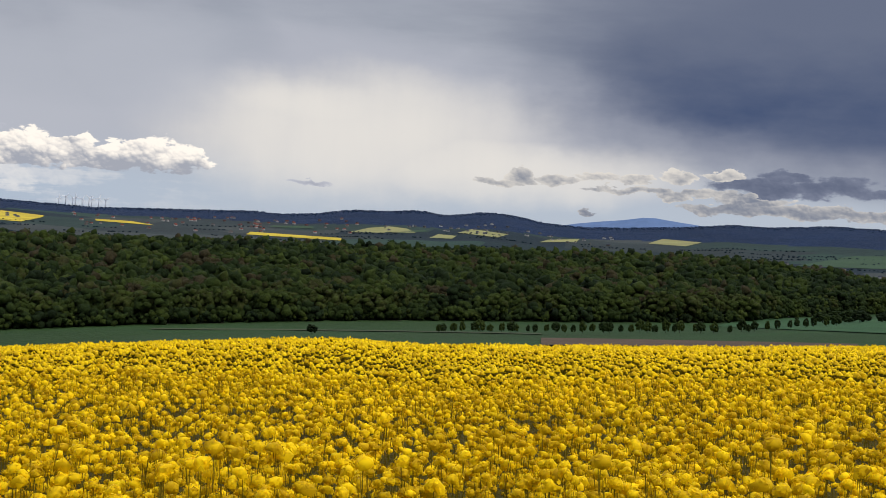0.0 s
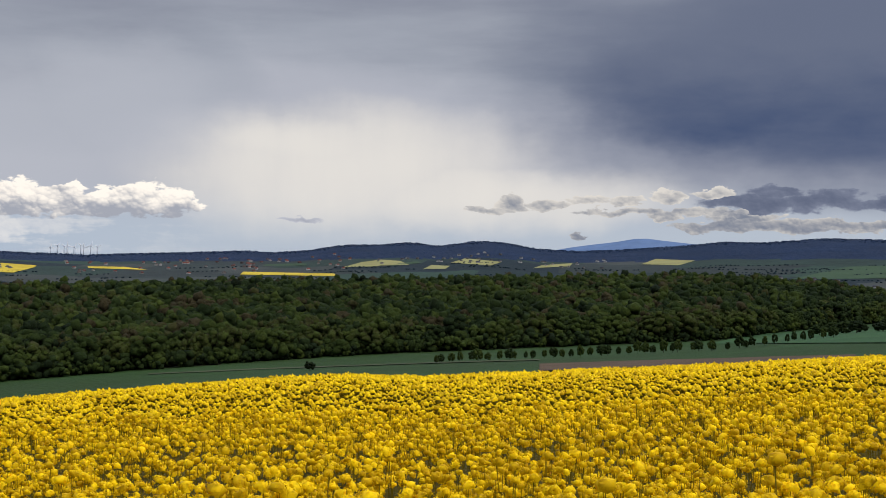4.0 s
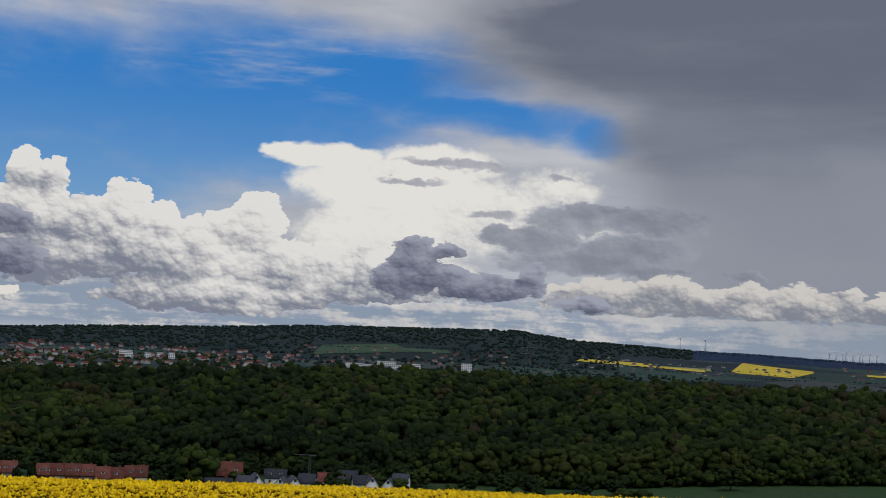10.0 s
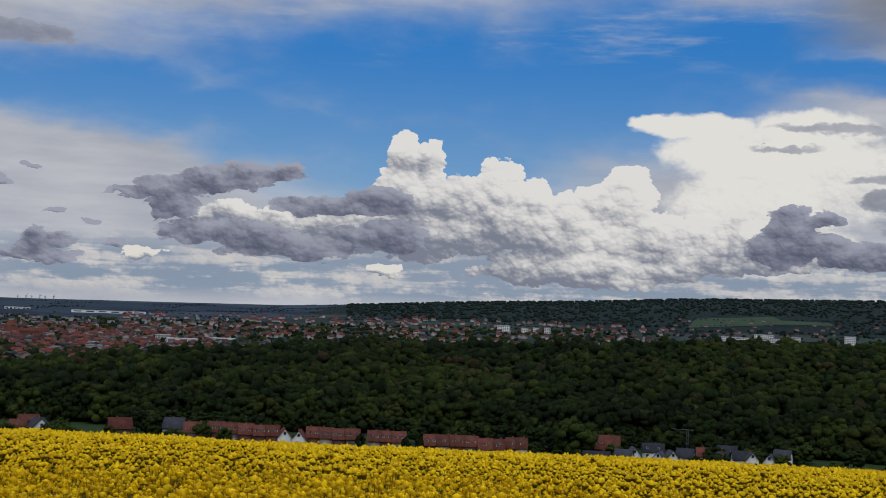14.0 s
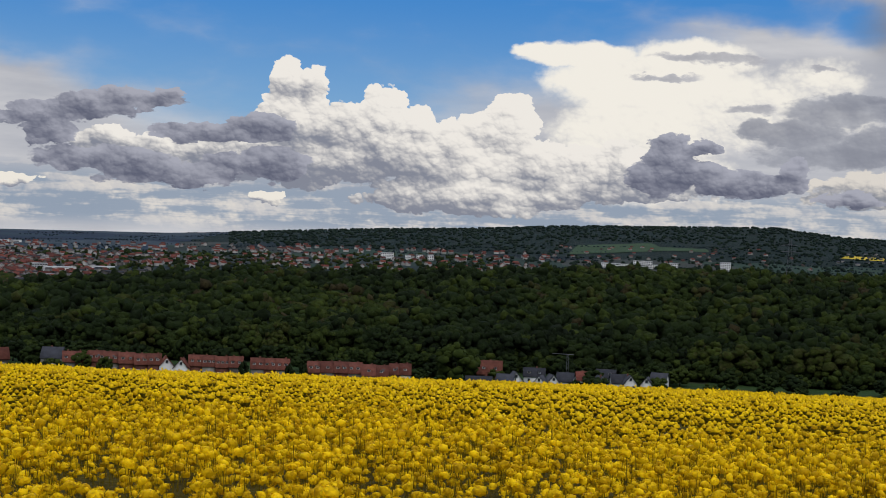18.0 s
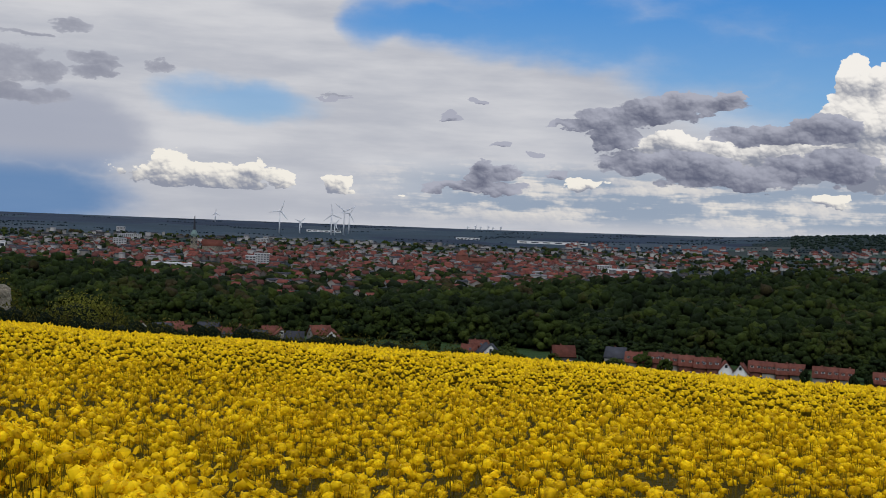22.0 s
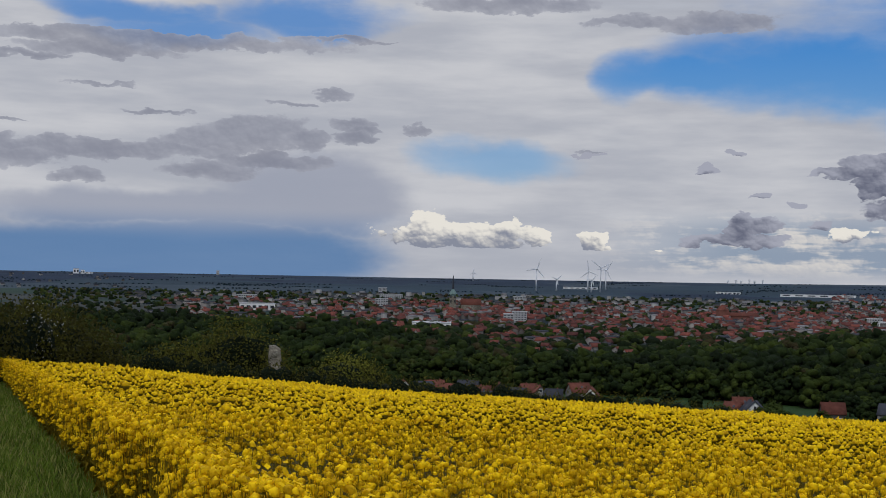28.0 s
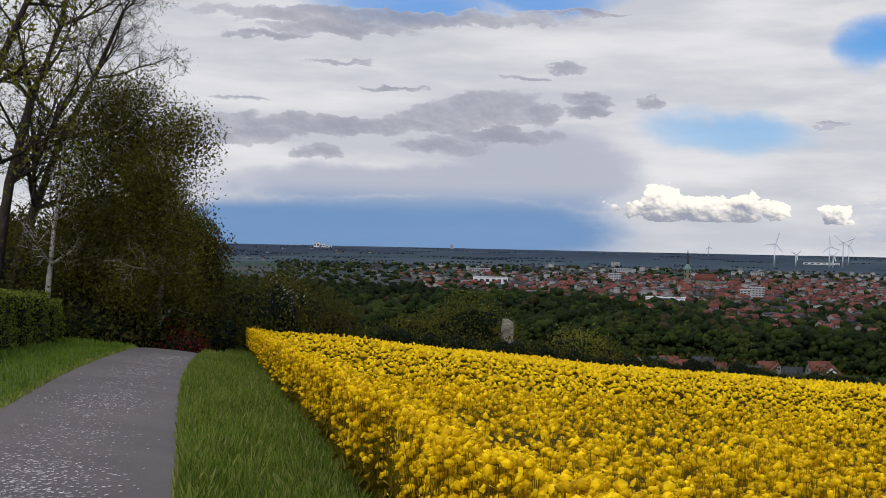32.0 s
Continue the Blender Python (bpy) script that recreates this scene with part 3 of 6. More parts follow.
def thing(name, label, category, kind="", group="", place=None):
    ob = new(name)
    ob.empty_display_size = 0.2
    if place is not None:
        ob.matrix_world = place
    return tagged(ob, label, category, group, kind)


def part(name, me, parent, label=""):
    ob = new(name, me)
    ob.parent = parent
    return tagged(ob, label)


# ---- the lie of the land: azimuth in degrees clockwise from +y, distance in metres ----
def over(az, knots, soften=15):
    """A smooth value by azimuth from (azimuth, value) pairs."""
    k = np.array(knots)
    fine = np.linspace(-180, 180, 1441)
    raw = np.interp(fine, k[:, 0], k[:, 1])
    soft = np.convolve(np.pad(raw, (soften - 3) // 2, mode="edge"), np.hanning(soften)[1:-1] / np.hanning(soften).sum(), "valid")
    return np.interp(az, fine, soft)


CROP = 1.19
FIELD_FALL = [(-180, -3.6), (-125, 1.5), (-112, 2.6), (-104, 3.35), (-101, 3.7), (-97, 4.05), (-93, 4.55), (-90, 4.75), (-86, 5.1), (-80, 5.3), (-75, 5.45), (-67, 5.65),
              (-60, 5.9), (-50, 6.0), (-40, 5.95), (-32, 5.85), (-24, 5.6), (-17, 5.1), (-10, 4.63), (-6, 4.72), (0, 4.42), (7, 4.0), (12, 3.6), (18, 3.24), (40, 1.2), (90, -3.5), (137, -5), (180, -3.6)]
WOOD_NEAR = [(-180, 700), (-110, 700), (-95, 690), (-84, 660), (-72, 640), (-66, 612), (-60, 602), (-50, 598), (-46, 590), (-38, 585), (-30, 590), (-24, 602), (-14, 622), (-7, 655), (0, 705), (7, 800), (12, 1050), (17, 1180), (60, 1300), (180, 700)]
VALLEY = [(-180, -56), (-32, -56), (-24, -50.2), (-14, -44.3), (-7, -41.7), (0, -41), (180, -41)]
WOOD_TOP = [(-180, -1.7), (-105, -1.7), (-98, -1.8), (-93, -1.95), (-87, -2.1), (-83, -2.65), (-80, -3.15), (-76, -3.33), (-72, -2.9), (-65, -2.05), (-56, -1.5), (-50, -1.3), (-40, -0.82), (-31, -0.88), (-24, -0.9), (-15, -0.68),
            (0, -0.42), (6, -0.25), (11, -0.55), (15, -1.1), (18, -1.6), (30, -1.7), (180, -1.7)]
WOOD_FAR = [(-180, 1050), (-93, 1000), (-86, 950), (-82, 900), (-76, 880), (-72, 900), (-64, 1000), (-50, 1050), (0, 1200), (9, 1330), (14, 1330), (18, 1330), (180, 1050)]
SKYLINE = [(-180, -0.36), (-85, -0.37), (-75, -0.35), (-70, -0.33), (-64, -0.27), (-60, -0.22), (-57, -0.08), (-52, 0.22), (-47, 0.42), (-43, 0.67), (-38, 0.78), (-34.5, 0.87), (-32, 0.57), (-27.7, 0.41), (-24, 0.36), (-20, 0.24),
           (-16.22, 0.37), (-13.29, 0.47), (-12.55, 0.39), (-10.98, 0.50), (-9.34, 0.75), (-7.88, 0.76), (-6.45, 0.89), (-5.42, 0.72), (-3.62, 0.97), (-2.42, 0.88), (-1.08, 0.64),
           (0.49, 0.56), (2.18, 0.62), (5.06, 0.82), (6.61, 0.99), (8.15, 0.95), (10.73, 1.14), (13.27, 1.09), (15.31, 0.98), (18.14, 1.24), (30, 1.2), (60, 0.4), (180, -0.2)]
TREE_H = 17.0
PLAIN = -60.0


def slope_at(az):
    return np.tan(np.radians(over(az, FIELD_FALL))) - (EYE - CROP) / 100


def field_end(az):
    """How far the rape reaches."""
    return 100 + 5 * np.sin(np.radians(az * 7)) - 40 * np.clip((-np.asarray(az) - 92) / 9, 0, 1)


def ground(az, r):
    """The height of the ground."""
    az, r = np.asarray(az, float), np.asarray(r, float)
    end = np.where(az < -102, 52.0, np.maximum(field_end(az), 62) + np.clip((-az - 62) / 8, 0, 1) * np.clip((az + 102) / 6, 0, 1) * 40)
    near = -slope_at(az) * np.minimum(r, end)
    wn_, wf = over(az, WOOD_NEAR), over(az, WOOD_FAR)
    z0 = -slope_at(az) * end
    z1 = over(az, VALLEY)
    foot = np.where(az < -26, 480.0, np.where(az > -18, wn_ - 60, 480 + (wn_ - 540) * (az + 26) / 8))
    z2 = EYE + wf * np.tan(np.radians(over(az, WOOD_TOP))) - TREE_H
    z3 = PLAIN
    z4 = EYE + 4700 * np.tan(np.radians(over(az, SKYLINE, 5)))

    def between(a, b, za, zb, p=1.0):
        t = np.clip((r - a) / (b - a), 0, 1) ** p
        return za + (zb - za) * t * t * (3 - 2 * t)
    z = np.where(r < end, near, z0 + (z1 - z0) * np.clip((r - end) / (foot - end), 0, 1) ** 0.85)
    z = np.where(r < wn_, z, between(wn_, wf, z1, z2))
    z = np.where(r < wf, z, between(wf, 1650.0, z2, z3))
    z = np.where(r < 1650, z, between(1650.0, 4700.0, z3, z4, 1.25))
    return z


def at(az, r, dz=0.0):
    a = np.radians(az)
    return np.stack([r * np.sin(a), r * np.cos(a), ground(az, r) + dz], -1)


def at_xy(x, y):
    return ground(np.degrees(np.arctan2(x, y)), np.hypot(x, y))


def sheet(az, r, dz=0.0):
    """Vertices and quads of a polar patch."""
    A, Rr = np.meshgrid(az, r, indexing="ij")
    v = at(A, Rr, dz).reshape(-1, 3)
    i = np.arange(len(az) * len(r)).reshape(len(az), len(r))
    q = np.stack([i[:-1, :-1], i[:-1, 1:], i[1:, 1:], i[1:, :-1]], -1).reshape(-1, 4)
    return v, q


rad = np.concatenate([np.linspace(0.0, 20, 30), np.linspace(22, 130, 45), np.linspace(138, 1700, 90), np.linspace(1760, 4900, 60)])
gv, gq = sheet(np.concatenate([np.arange(-180, -125, 4), np.arange(-125, 35, 0.5), np.arange(35, 181, 4.0)]), rad)
mid = gv[gq].mean(1)
g_az, g_r = np.degrees(np.arctan2(mid[:, 0], mid[:, 1])), np.hypot(mid[:, 0], mid[:, 1])
g_el = np.degrees(np.arctan2(mid[:, 2] - EYE, g_r))
top_el = over(g_az, SKYLINE, 5)
zone = np.where(g_r < 108, 0, np.where(g_r < over(g_az, WOOD_NEAR), 1, np.where(g_r < over(g_az, WOOD_FAR) + 60, 2, 3)))
# hills (4) and far plain (6) take the haze-tinted materials
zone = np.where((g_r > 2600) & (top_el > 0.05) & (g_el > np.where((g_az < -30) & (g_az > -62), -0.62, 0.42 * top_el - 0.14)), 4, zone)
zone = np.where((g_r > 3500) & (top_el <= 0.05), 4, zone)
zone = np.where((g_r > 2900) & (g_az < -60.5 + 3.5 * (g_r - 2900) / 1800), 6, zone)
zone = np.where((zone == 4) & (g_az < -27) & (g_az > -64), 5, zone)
tagged(new("ground", mesh_of("ground", gv, gq, [M_SOIL, M_MEADOW, M_FLOOR, M_PLAIN, M_HAZEWOOD, M_NEARHILL, M_HAZEPLAIN], mat_index=zone, smooth=True)), "rolling farmland of dark green valley ground", "ground", kind="structure")


def v_of(x, y):
    """Distance across the lane, towards the field."""
    return (y - 0.245 * x) / 1.0296


rng = np.random.default_rng(5)


def crop_spots(r0, r1, per_m2, a0=-101.3, a1=24.0):
    n = int(per_m2 * math.pi * (r1 * r1 - r0 * r0) * (a1 - a0) / 360)
    r = np.sqrt(rng.uniform(r0 * r0, r1 * r1, n))
    az = rng.uniform(a0, a1, n)
    x, y = r * np.sin(np.radians(az)), r * np.cos(np.radians(az))
    ok = (v_of(x, y) > 1.43 + 0.0236 * np.clip(-x, 0, 70) + 0.25 * np.sin(x * 1.9) * np.sin(x * 0.7)) & (r < field_end(az))
    return az[ok], r[ok]


def scatter(protos, pts, scale, turn, tints=None, lean=0.0):
    """Joined copies of small triangle meshes: protos is a list of (verts, tris, mats)."""
    V, F, Ti, Mi, base = [], [], [], [], 0
    which = rng.integers(0, len(protos), len(pts))
    for k, (pv, pf, pm) in enumerate(protos):
        s = np.nonzero(which == k)[0]
        if not len(s):
            continue
        c, sn = np.cos(turn[s])[:, None], np.sin(turn[s])[:, None]
        sc = scale[s]
        sc = sc[:, None] if sc.ndim == 1 else sc
        p = pv[None] * (sc[:, None, :] if sc.shape[1] == 3 else sc[:, :, None])
        x, y = p[..., 0] * c - p[..., 1] * sn, p[..., 0] * sn + p[..., 1] * c
        z = p[..., 2]
        if lean:
            l1, l2 = rng.normal(0, lean, (len(s), 1)), rng.normal(0, lean, (len(s), 1))
            x, y = x + l1 * z, y + l2 * z
        V.append((np.stack([x, y, z], -1) + pts[s][:, None, :]).reshape(-1, 3))
        F.append((pf[None] + (np.arange(len(s)) * len(pv))[:, None, None]).reshape(-1, 3) + base)
        Ti.append(np.repeat(tints[s] if tints is not None else rng.uniform(0, 1, len(s)), len(pf)))
        Mi.append(np.tile(pm, len(s)))
        base += len(s) * len(pv)
    return np.concatenate(V), np.concatenate(F), np.concatenate(Ti), np.concatenate(Mi)


def canopy_z(az, r):
    x, y = r * np.sin(np.radians(az)), r * np.cos(np.radians(az))
    w = 0.05 * np.sin(x * 0.9 + 1.3 * np.sin(y * 0.5)) + 0.05 * np.sin(y * 0.7 + x * 0.31) + 0.03 * np.sin(x * 2.3 - y * 1.7)
    return ground(az, np.minimum(r, field_end(az) - 0.2)) + CROP + w


def dome(n, jitter, h):
    """A ragged little flower head of n sides over a stalk skirt in shaded-petal brown: verts, tris, material index."""
    a = np.linspace(0, 2 * np.pi, n, endpoint=False)
    j = lambda: rng.uniform(1 - jitter, 1 + jitter, (n, 1))
    stalk = np.stack([0.3 * np.cos(a), 0.3 * np.sin(a), np.full(n, -1.3)], -1)
    ring = np.stack([np.cos(a), np.sin(a), np.full(n, -0.35)], -1) * j()
    mid = np.stack([0.72 * np.cos(a + 0.4), 0.72 * np.sin(a + 0.4), np.full(n, h * 0.55)], -1) * j()
    v = np.vstack([stalk, ring, mid, [[0, 0, h]]])
    f, m = [], []
    for i in range(n):
        k = (i + 1) % n
        f += [(i, k, n + i), (k, n + k, n + i), (n + i, n + k, 2 * n + i), (n + k, 2 * n + k, 2 * n + i), (2 * n + i, 2 * n + k, 3 * n)]
        m += [1, 1, 0, 0, 0]
    return v, np.array(f), np.array(m)


def cluster(n, rings, jitter=0.24):
    """A lumpy domed flower cluster on thin forking stalks."""
    V, F, M = [], [], []
    for j in range(rings):
        p = -0.75 + (math.pi / 2 + 0.55) * j / rings
        for i in range(n):
            a = 2 * math.pi * (i + 0.5 * j) / n
            q = np.array([math.cos(p) * math.cos(a), math.cos(p) * math.sin(a), 0.8 * math.sin(p)])
            V.append(q * rng.uniform(1 - jitter, 1 + jitter))
    V.append(np.array([0, 0, 0.85]))
    for j in range(rings - 1):
        for i in range(n):
            a, b, c, d = j * n + i, j * n + (i + 1) % n, (j + 1) * n + i, (j + 1) * n + (i + 1) % n
            F += [(a, b, c), (b, d, c)]
    F += [((rings - 1) * n + i, (rings - 1) * n + (i + 1) % n, rings * n) for i in range(n)]
    M += [0] * len(F)
    for k in range(3):
        a = 2.1 * k + rng.uniform(0, 0.8)
        o, w = np.array([0.55 * math.cos(a), 0.55 * math.sin(a), -0.2]), np.array([-math.sin(a), math.cos(a), 0]) * 0.05
        k0 = len(V)
        V += [o + w, o - w, np.array([0, 0, -5.0]) - w, np.array([0, 0, -5.0]) + w]
        F += [(k0, k0 + 1, k0 + 2), (k0, k0 + 2, k0 + 3)]
        M += [1, 1]
    return np.array(V), np.array(F), np.array(M)


def florets(head, n):
    """Loose single flowers standing out of a cluster."""
    v, f, m = head
    V, F = [], []
    for i in range(n):
        u, a = rng.uniform(-0.6, 0.95), rng.uniform(0, 6.28)
        q = np.array([math.sqrt(1 - u * u) * math.cos(a), math.sqrt(1 - u * u) * math.sin(a), 0.85 * u])
        t = np.cross(q, rng.normal(0, 1, 3))
        t *= rng.uniform(0.2, 0.34) / np.linalg.norm(t)
        b_ = np.cross(q + rng.normal(0, 0.25, 3), t) * 0.8
        c = q * rng.uniform(0.9, 1.4)
        V += [c + t, c + b_, c - t, c - b_]
        F += [(4 * i, 4 * i + 1, 4 * i + 2), (4 * i, 4 * i + 2, 4 * i + 3)]
    return np.vstack([v, np.array(V)]), np.vstack([f, np.array(F) + len(v)]), np.concatenate([m, np.zeros(2 * n, int)])


near_heads = [florets(cluster(6, 3, 0.45), 24) for _ in range(8)]
next_heads = [florets(cluster(5, 2, 0.45), 13) for _ in range(8)]
mid_heads = [dome(4, 0.35, 0.8) for _ in range(10)]
far_heads = [dome(3, 0.4, 0.9) for _ in range(8)]
tuft_heads = [(np.array([(1, 0, -0.4), (-0.5, 0.87, -0.4), (-0.5, -0.87, -0.4), (0.1, 0, 0.8)]) * rng.uniform(0.7, 1.3, (4, 1)), np.array([(0, 1, 3), (1, 2, 3), (2, 0, 3)]), np.zeros(3, int)) for _ in range(8)]


def plants(az, r):
    """How the flowering tops gather: clumps of plants with darker gaps between."""
    x, y = r * np.sin(np.radians(az)), r * np.cos(np.radians(az))
    return np.sin(x * 3.1 + 1.7 * np.sin(y * 2.3)) * np.sin(y * 3.4 + 1.5 * np.sin(x * 1.9)) + 0.6 * np.sin(x * 7.3 + y * 2.9) * np.sin(y * 6.1 - x * 1.3)


for label, r0, r1, dens, heads, lo, hi, drop in (("nearest rape plants in yellow flower on thin green stems", 1.6, 7.5, 235, near_heads, 0.014, 0.028, 0.30),
                                                ("rape plants in full yellow flower near the lane", 7.3, 15.0, 185, next_heads, 0.017, 0.032, 0.28),
                                                ("dense yellow rape flowers of the middle field", 14.5, 32.0, 64, mid_heads, 0.030, 0.050, 0.22),
                                                ("distant dense yellow rape flowers", 31.0, 62.0, 24, far_heads, 0.055, 0.095, 0.24),
                                                ("farthest rape flowers along the field edge", 61.0, 108.0, 13, tuft_heads, 0.08, 0.14, 0.30)):
    az, r = crop_spots(r0, r1, dens)
    clump = plants(az, r)
    keep = rng.uniform(-1.15, 0.5, len(r)) < clump
    az, r, clump = az[keep], r[keep], clump[keep]
    z = canopy_z(az, r) + 0.10 * clump - rng.uniform(0, 1, len(r)) ** 2 * drop + rng.exponential(0.03, len(r)).clip(0, 0.16) - np.interp(r, [15, 32, 60], [0, 0.10, 0.22])
    x, y = r * np.sin(np.radians(az)), r * np.cos(np.radians(az))
    rim = np.clip(1 - (v_of(x, y) - 1.43 - 0.0236 * np.clip(-x, 0, 70)) / 0.5, 0, 1)
    pts = np.stack([x, y, z - rng.uniform(0, 0.45, len(r)) * rim], -1)
    s = scatter(heads, pts, rng.uniform(lo, hi, len(r)), rng.uniform(0, 6.28, len(r)), lean=0.05)
    s = (s[0], s[1], np.clip(s[2] + rng.normal(0, 0.2, len(s[2])), 0, 1), s[3])
    tagged(new("rapeseed_crop", mesh_of("rapeseed", s[0], s[1], [M_PETAL, M_STEMSHADE], s[2], s[3])), label, "rapeseed", kind="stuff")

# tall leafy plants along the crop's edge
def edge_plant():
    V, F, Mt = [], [], []
    for i in range(5):
        a = rng.uniform(0, 6.28)
        top = np.array([0.10 * math.cos(a), 0.10 * math.sin(a), rng.uniform(0.75, 1.05)])
        for ang in (0.0, 1.6):
            d = np.array([0.003 * math.cos(ang), 0.003 * math.sin(ang), 0])
            k = len(V)
            V += [d, -d, top - d, top + d]
            F += [(k, k + 1, k + 2), (k, k + 2, k + 3)]
            Mt += [1, 1]
    for i in range(5):
        a, z = rng.uniform(0, 6.28), rng.uniform(0.1, 0.6)
        d, side = np.array([math.cos(a), math.sin(a), 0]), np.array([-math.sin(a), math.cos(a), 0])
        L, w = rng.uniform(0.08, 0.17) * (1.2 - 0.6 * z), rng.uniform(0.012, 0.028)
        k = len(V)
        V += [d * 0.02 + [0, 0, z], d * L * 0.6 + side * w + [0, 0, z + 0.05], d * L + [0, 0, z - 0.03], d * L * 0.6 - side * w + [0, 0, z + 0.05]]
        F += [(k, k + 1, k + 2), (k, k + 2, k + 3)]
        Mt += [1, 1]
    for i in range(14):
        a, u = rng.uniform(0, 6.28), rng.uniform(0, 1)
        c = np.array([0.13 * math.cos(a) * rng.uniform(0.2, 1), 0.13 * math.sin(a) * rng.uniform(0.2, 1), 1.16 - 0.75 * rng.uniform(0, 1) ** 1.6])
        t, b = rng.normal(0, 1, 3), rng.normal(0, 1, 3)
        t, b = t / np.linalg.norm(t) * 0.017, b / np.linalg.norm(b) * 0.017
        k = len(V)
        V += [c + t, c + b, c - t, c - b]
        F += [(k, k + 1, k + 2), (k, k + 2, k + 3)]
        Mt += [0, 0]
    return np.array(V), np.array(F), np.array(Mt)


n = 520
u = 4 + 56 * rng.uniform(0, 1, n) ** 1.4
w = 1.40 + 0.0236 * u + np.abs(rng.normal(0, 0.28, n))
x, y = -0.9713 * u - 0.2380 * w, -0.2380 * u + 0.9713 * w
s = scatter([edge_plant() for _ in range(6)], np.stack([x, y, at_xy(x, y)], -1), rng.uniform(0.92, 1.14, n), rng.uniform(0, 6.28, n), lean=0.06)
tagged(new("rapeseed_edge", mesh_of("rapeseed_edge", s[0], s[1], [M_PETAL, M_STEMSHADE], s[2], s[3])), "leafy yellow-flowered rape plants along the field's edge", "rapeseed", kind="stuff")

# flowers down the open side of the crop
n = 9000
u = 4 + 56 * rng.uniform(0, 1, n) ** 1.3
w = 1.36 + 0.0236 * u + np.abs(rng.normal(0, 0.16, n)) + 0.2 * np.sin(u * 1.9) * np.sin(u * 0.7)
x, y = -0.9713 * u - 0.2380 * w, -0.2380 * u + 0.9713 * w
s = scatter(next_heads, np.stack([x, y, at_xy(x, y) + 0.42 + 0.78 * rng.uniform(0, 1, n) ** 0.6], -1), rng.uniform(0.024, 0.038, n), rng.uniform(0, 6.28, n), lean=0.05)
tagged(new("rapeseed_border", mesh_of("rapeseed_border", s[0], s[1], [M_PETAL, M_STEMSHADE], np.clip(s[2] + rng.normal(0, 0.2, len(s[2])), 0, 1), s[3])), "yellow rape flowers down the open side of the crop", "rapeseed", kind="stuff")

# the leafy mass under the flowers, its dark colour standing in for shade in the gaps
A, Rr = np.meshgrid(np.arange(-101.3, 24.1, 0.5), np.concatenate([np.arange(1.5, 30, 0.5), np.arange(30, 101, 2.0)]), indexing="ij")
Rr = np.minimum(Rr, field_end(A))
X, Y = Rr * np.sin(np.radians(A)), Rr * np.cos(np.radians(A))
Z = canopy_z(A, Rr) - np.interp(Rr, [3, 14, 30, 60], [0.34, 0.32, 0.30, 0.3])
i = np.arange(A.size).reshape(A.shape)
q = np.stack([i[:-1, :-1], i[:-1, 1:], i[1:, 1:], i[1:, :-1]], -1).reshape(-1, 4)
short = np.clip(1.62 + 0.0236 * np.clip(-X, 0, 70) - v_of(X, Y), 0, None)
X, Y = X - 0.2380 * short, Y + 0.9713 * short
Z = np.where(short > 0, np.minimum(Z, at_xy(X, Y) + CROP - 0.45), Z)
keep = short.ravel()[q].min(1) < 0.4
me = mesh_of("rape_shaded_leaves", np.stack([X, Y, Z], -1).reshape(-1, 3), q[keep], M_CROPSHADE, smooth=True)
tagged(new("rapeseed_leaf_canopy", me), "leafy mass of the rape crop under its flowers, coloured dark for shade", "rapeseed", kind="stuff")

# ---- woods ----
def ico():
    t = (1 + 5 ** 0.5) / 2
    v = np.array([(-1, t, 0), (1, t, 0), (-1, -t, 0), (1, -t, 0), (0, -1, t), (0, 1, t), (0, -1, -t), (0, 1, -t), (t, 0, -1), (t, 0, 1), (-t, 0, -1), (-t, 0, 1)], float)
    f = np.array([(0, 11, 5), (0, 5, 1), (0, 1, 7), (0, 7, 10), (0, 10, 11), (1, 5, 9), (5, 11, 4), (11, 10, 2), (10, 7, 6), (7, 1, 8), (3, 9, 4), (3, 4, 2), (3, 2, 6), (3, 6, 8), (3, 8, 9), (4, 9, 5), (2, 4, 11), (6, 2, 10), (8, 6, 7), (9, 8, 1)])
    return v / np.linalg.norm(v[0]), f


ICO_V, ICO_F = ico()


def wood_spots(a0, a1, gap):
    """A jittered grid between the wood's near and far edge."""
    xs = np.arange(-1400, 520, gap)
    ys = np.arange(-420, 1400, gap)
    x, y = [c.ravel() for c in np.meshgrid(xs, ys)]
    x, y = x + rng.uniform(-0.45, 0.45, x.size) * gap, y + rng.uniform(-0.45, 0.45, x.size) * gap
    az, r = np.degrees(np.arctan2(x, y)), np.hypot(x, y)
    ok = (az > a0) & (az < a1) & (r > over(az, WOOD_NEAR)) & (r < over(az, WOOD_FAR) + 25)
    return az[ok], r[ok]


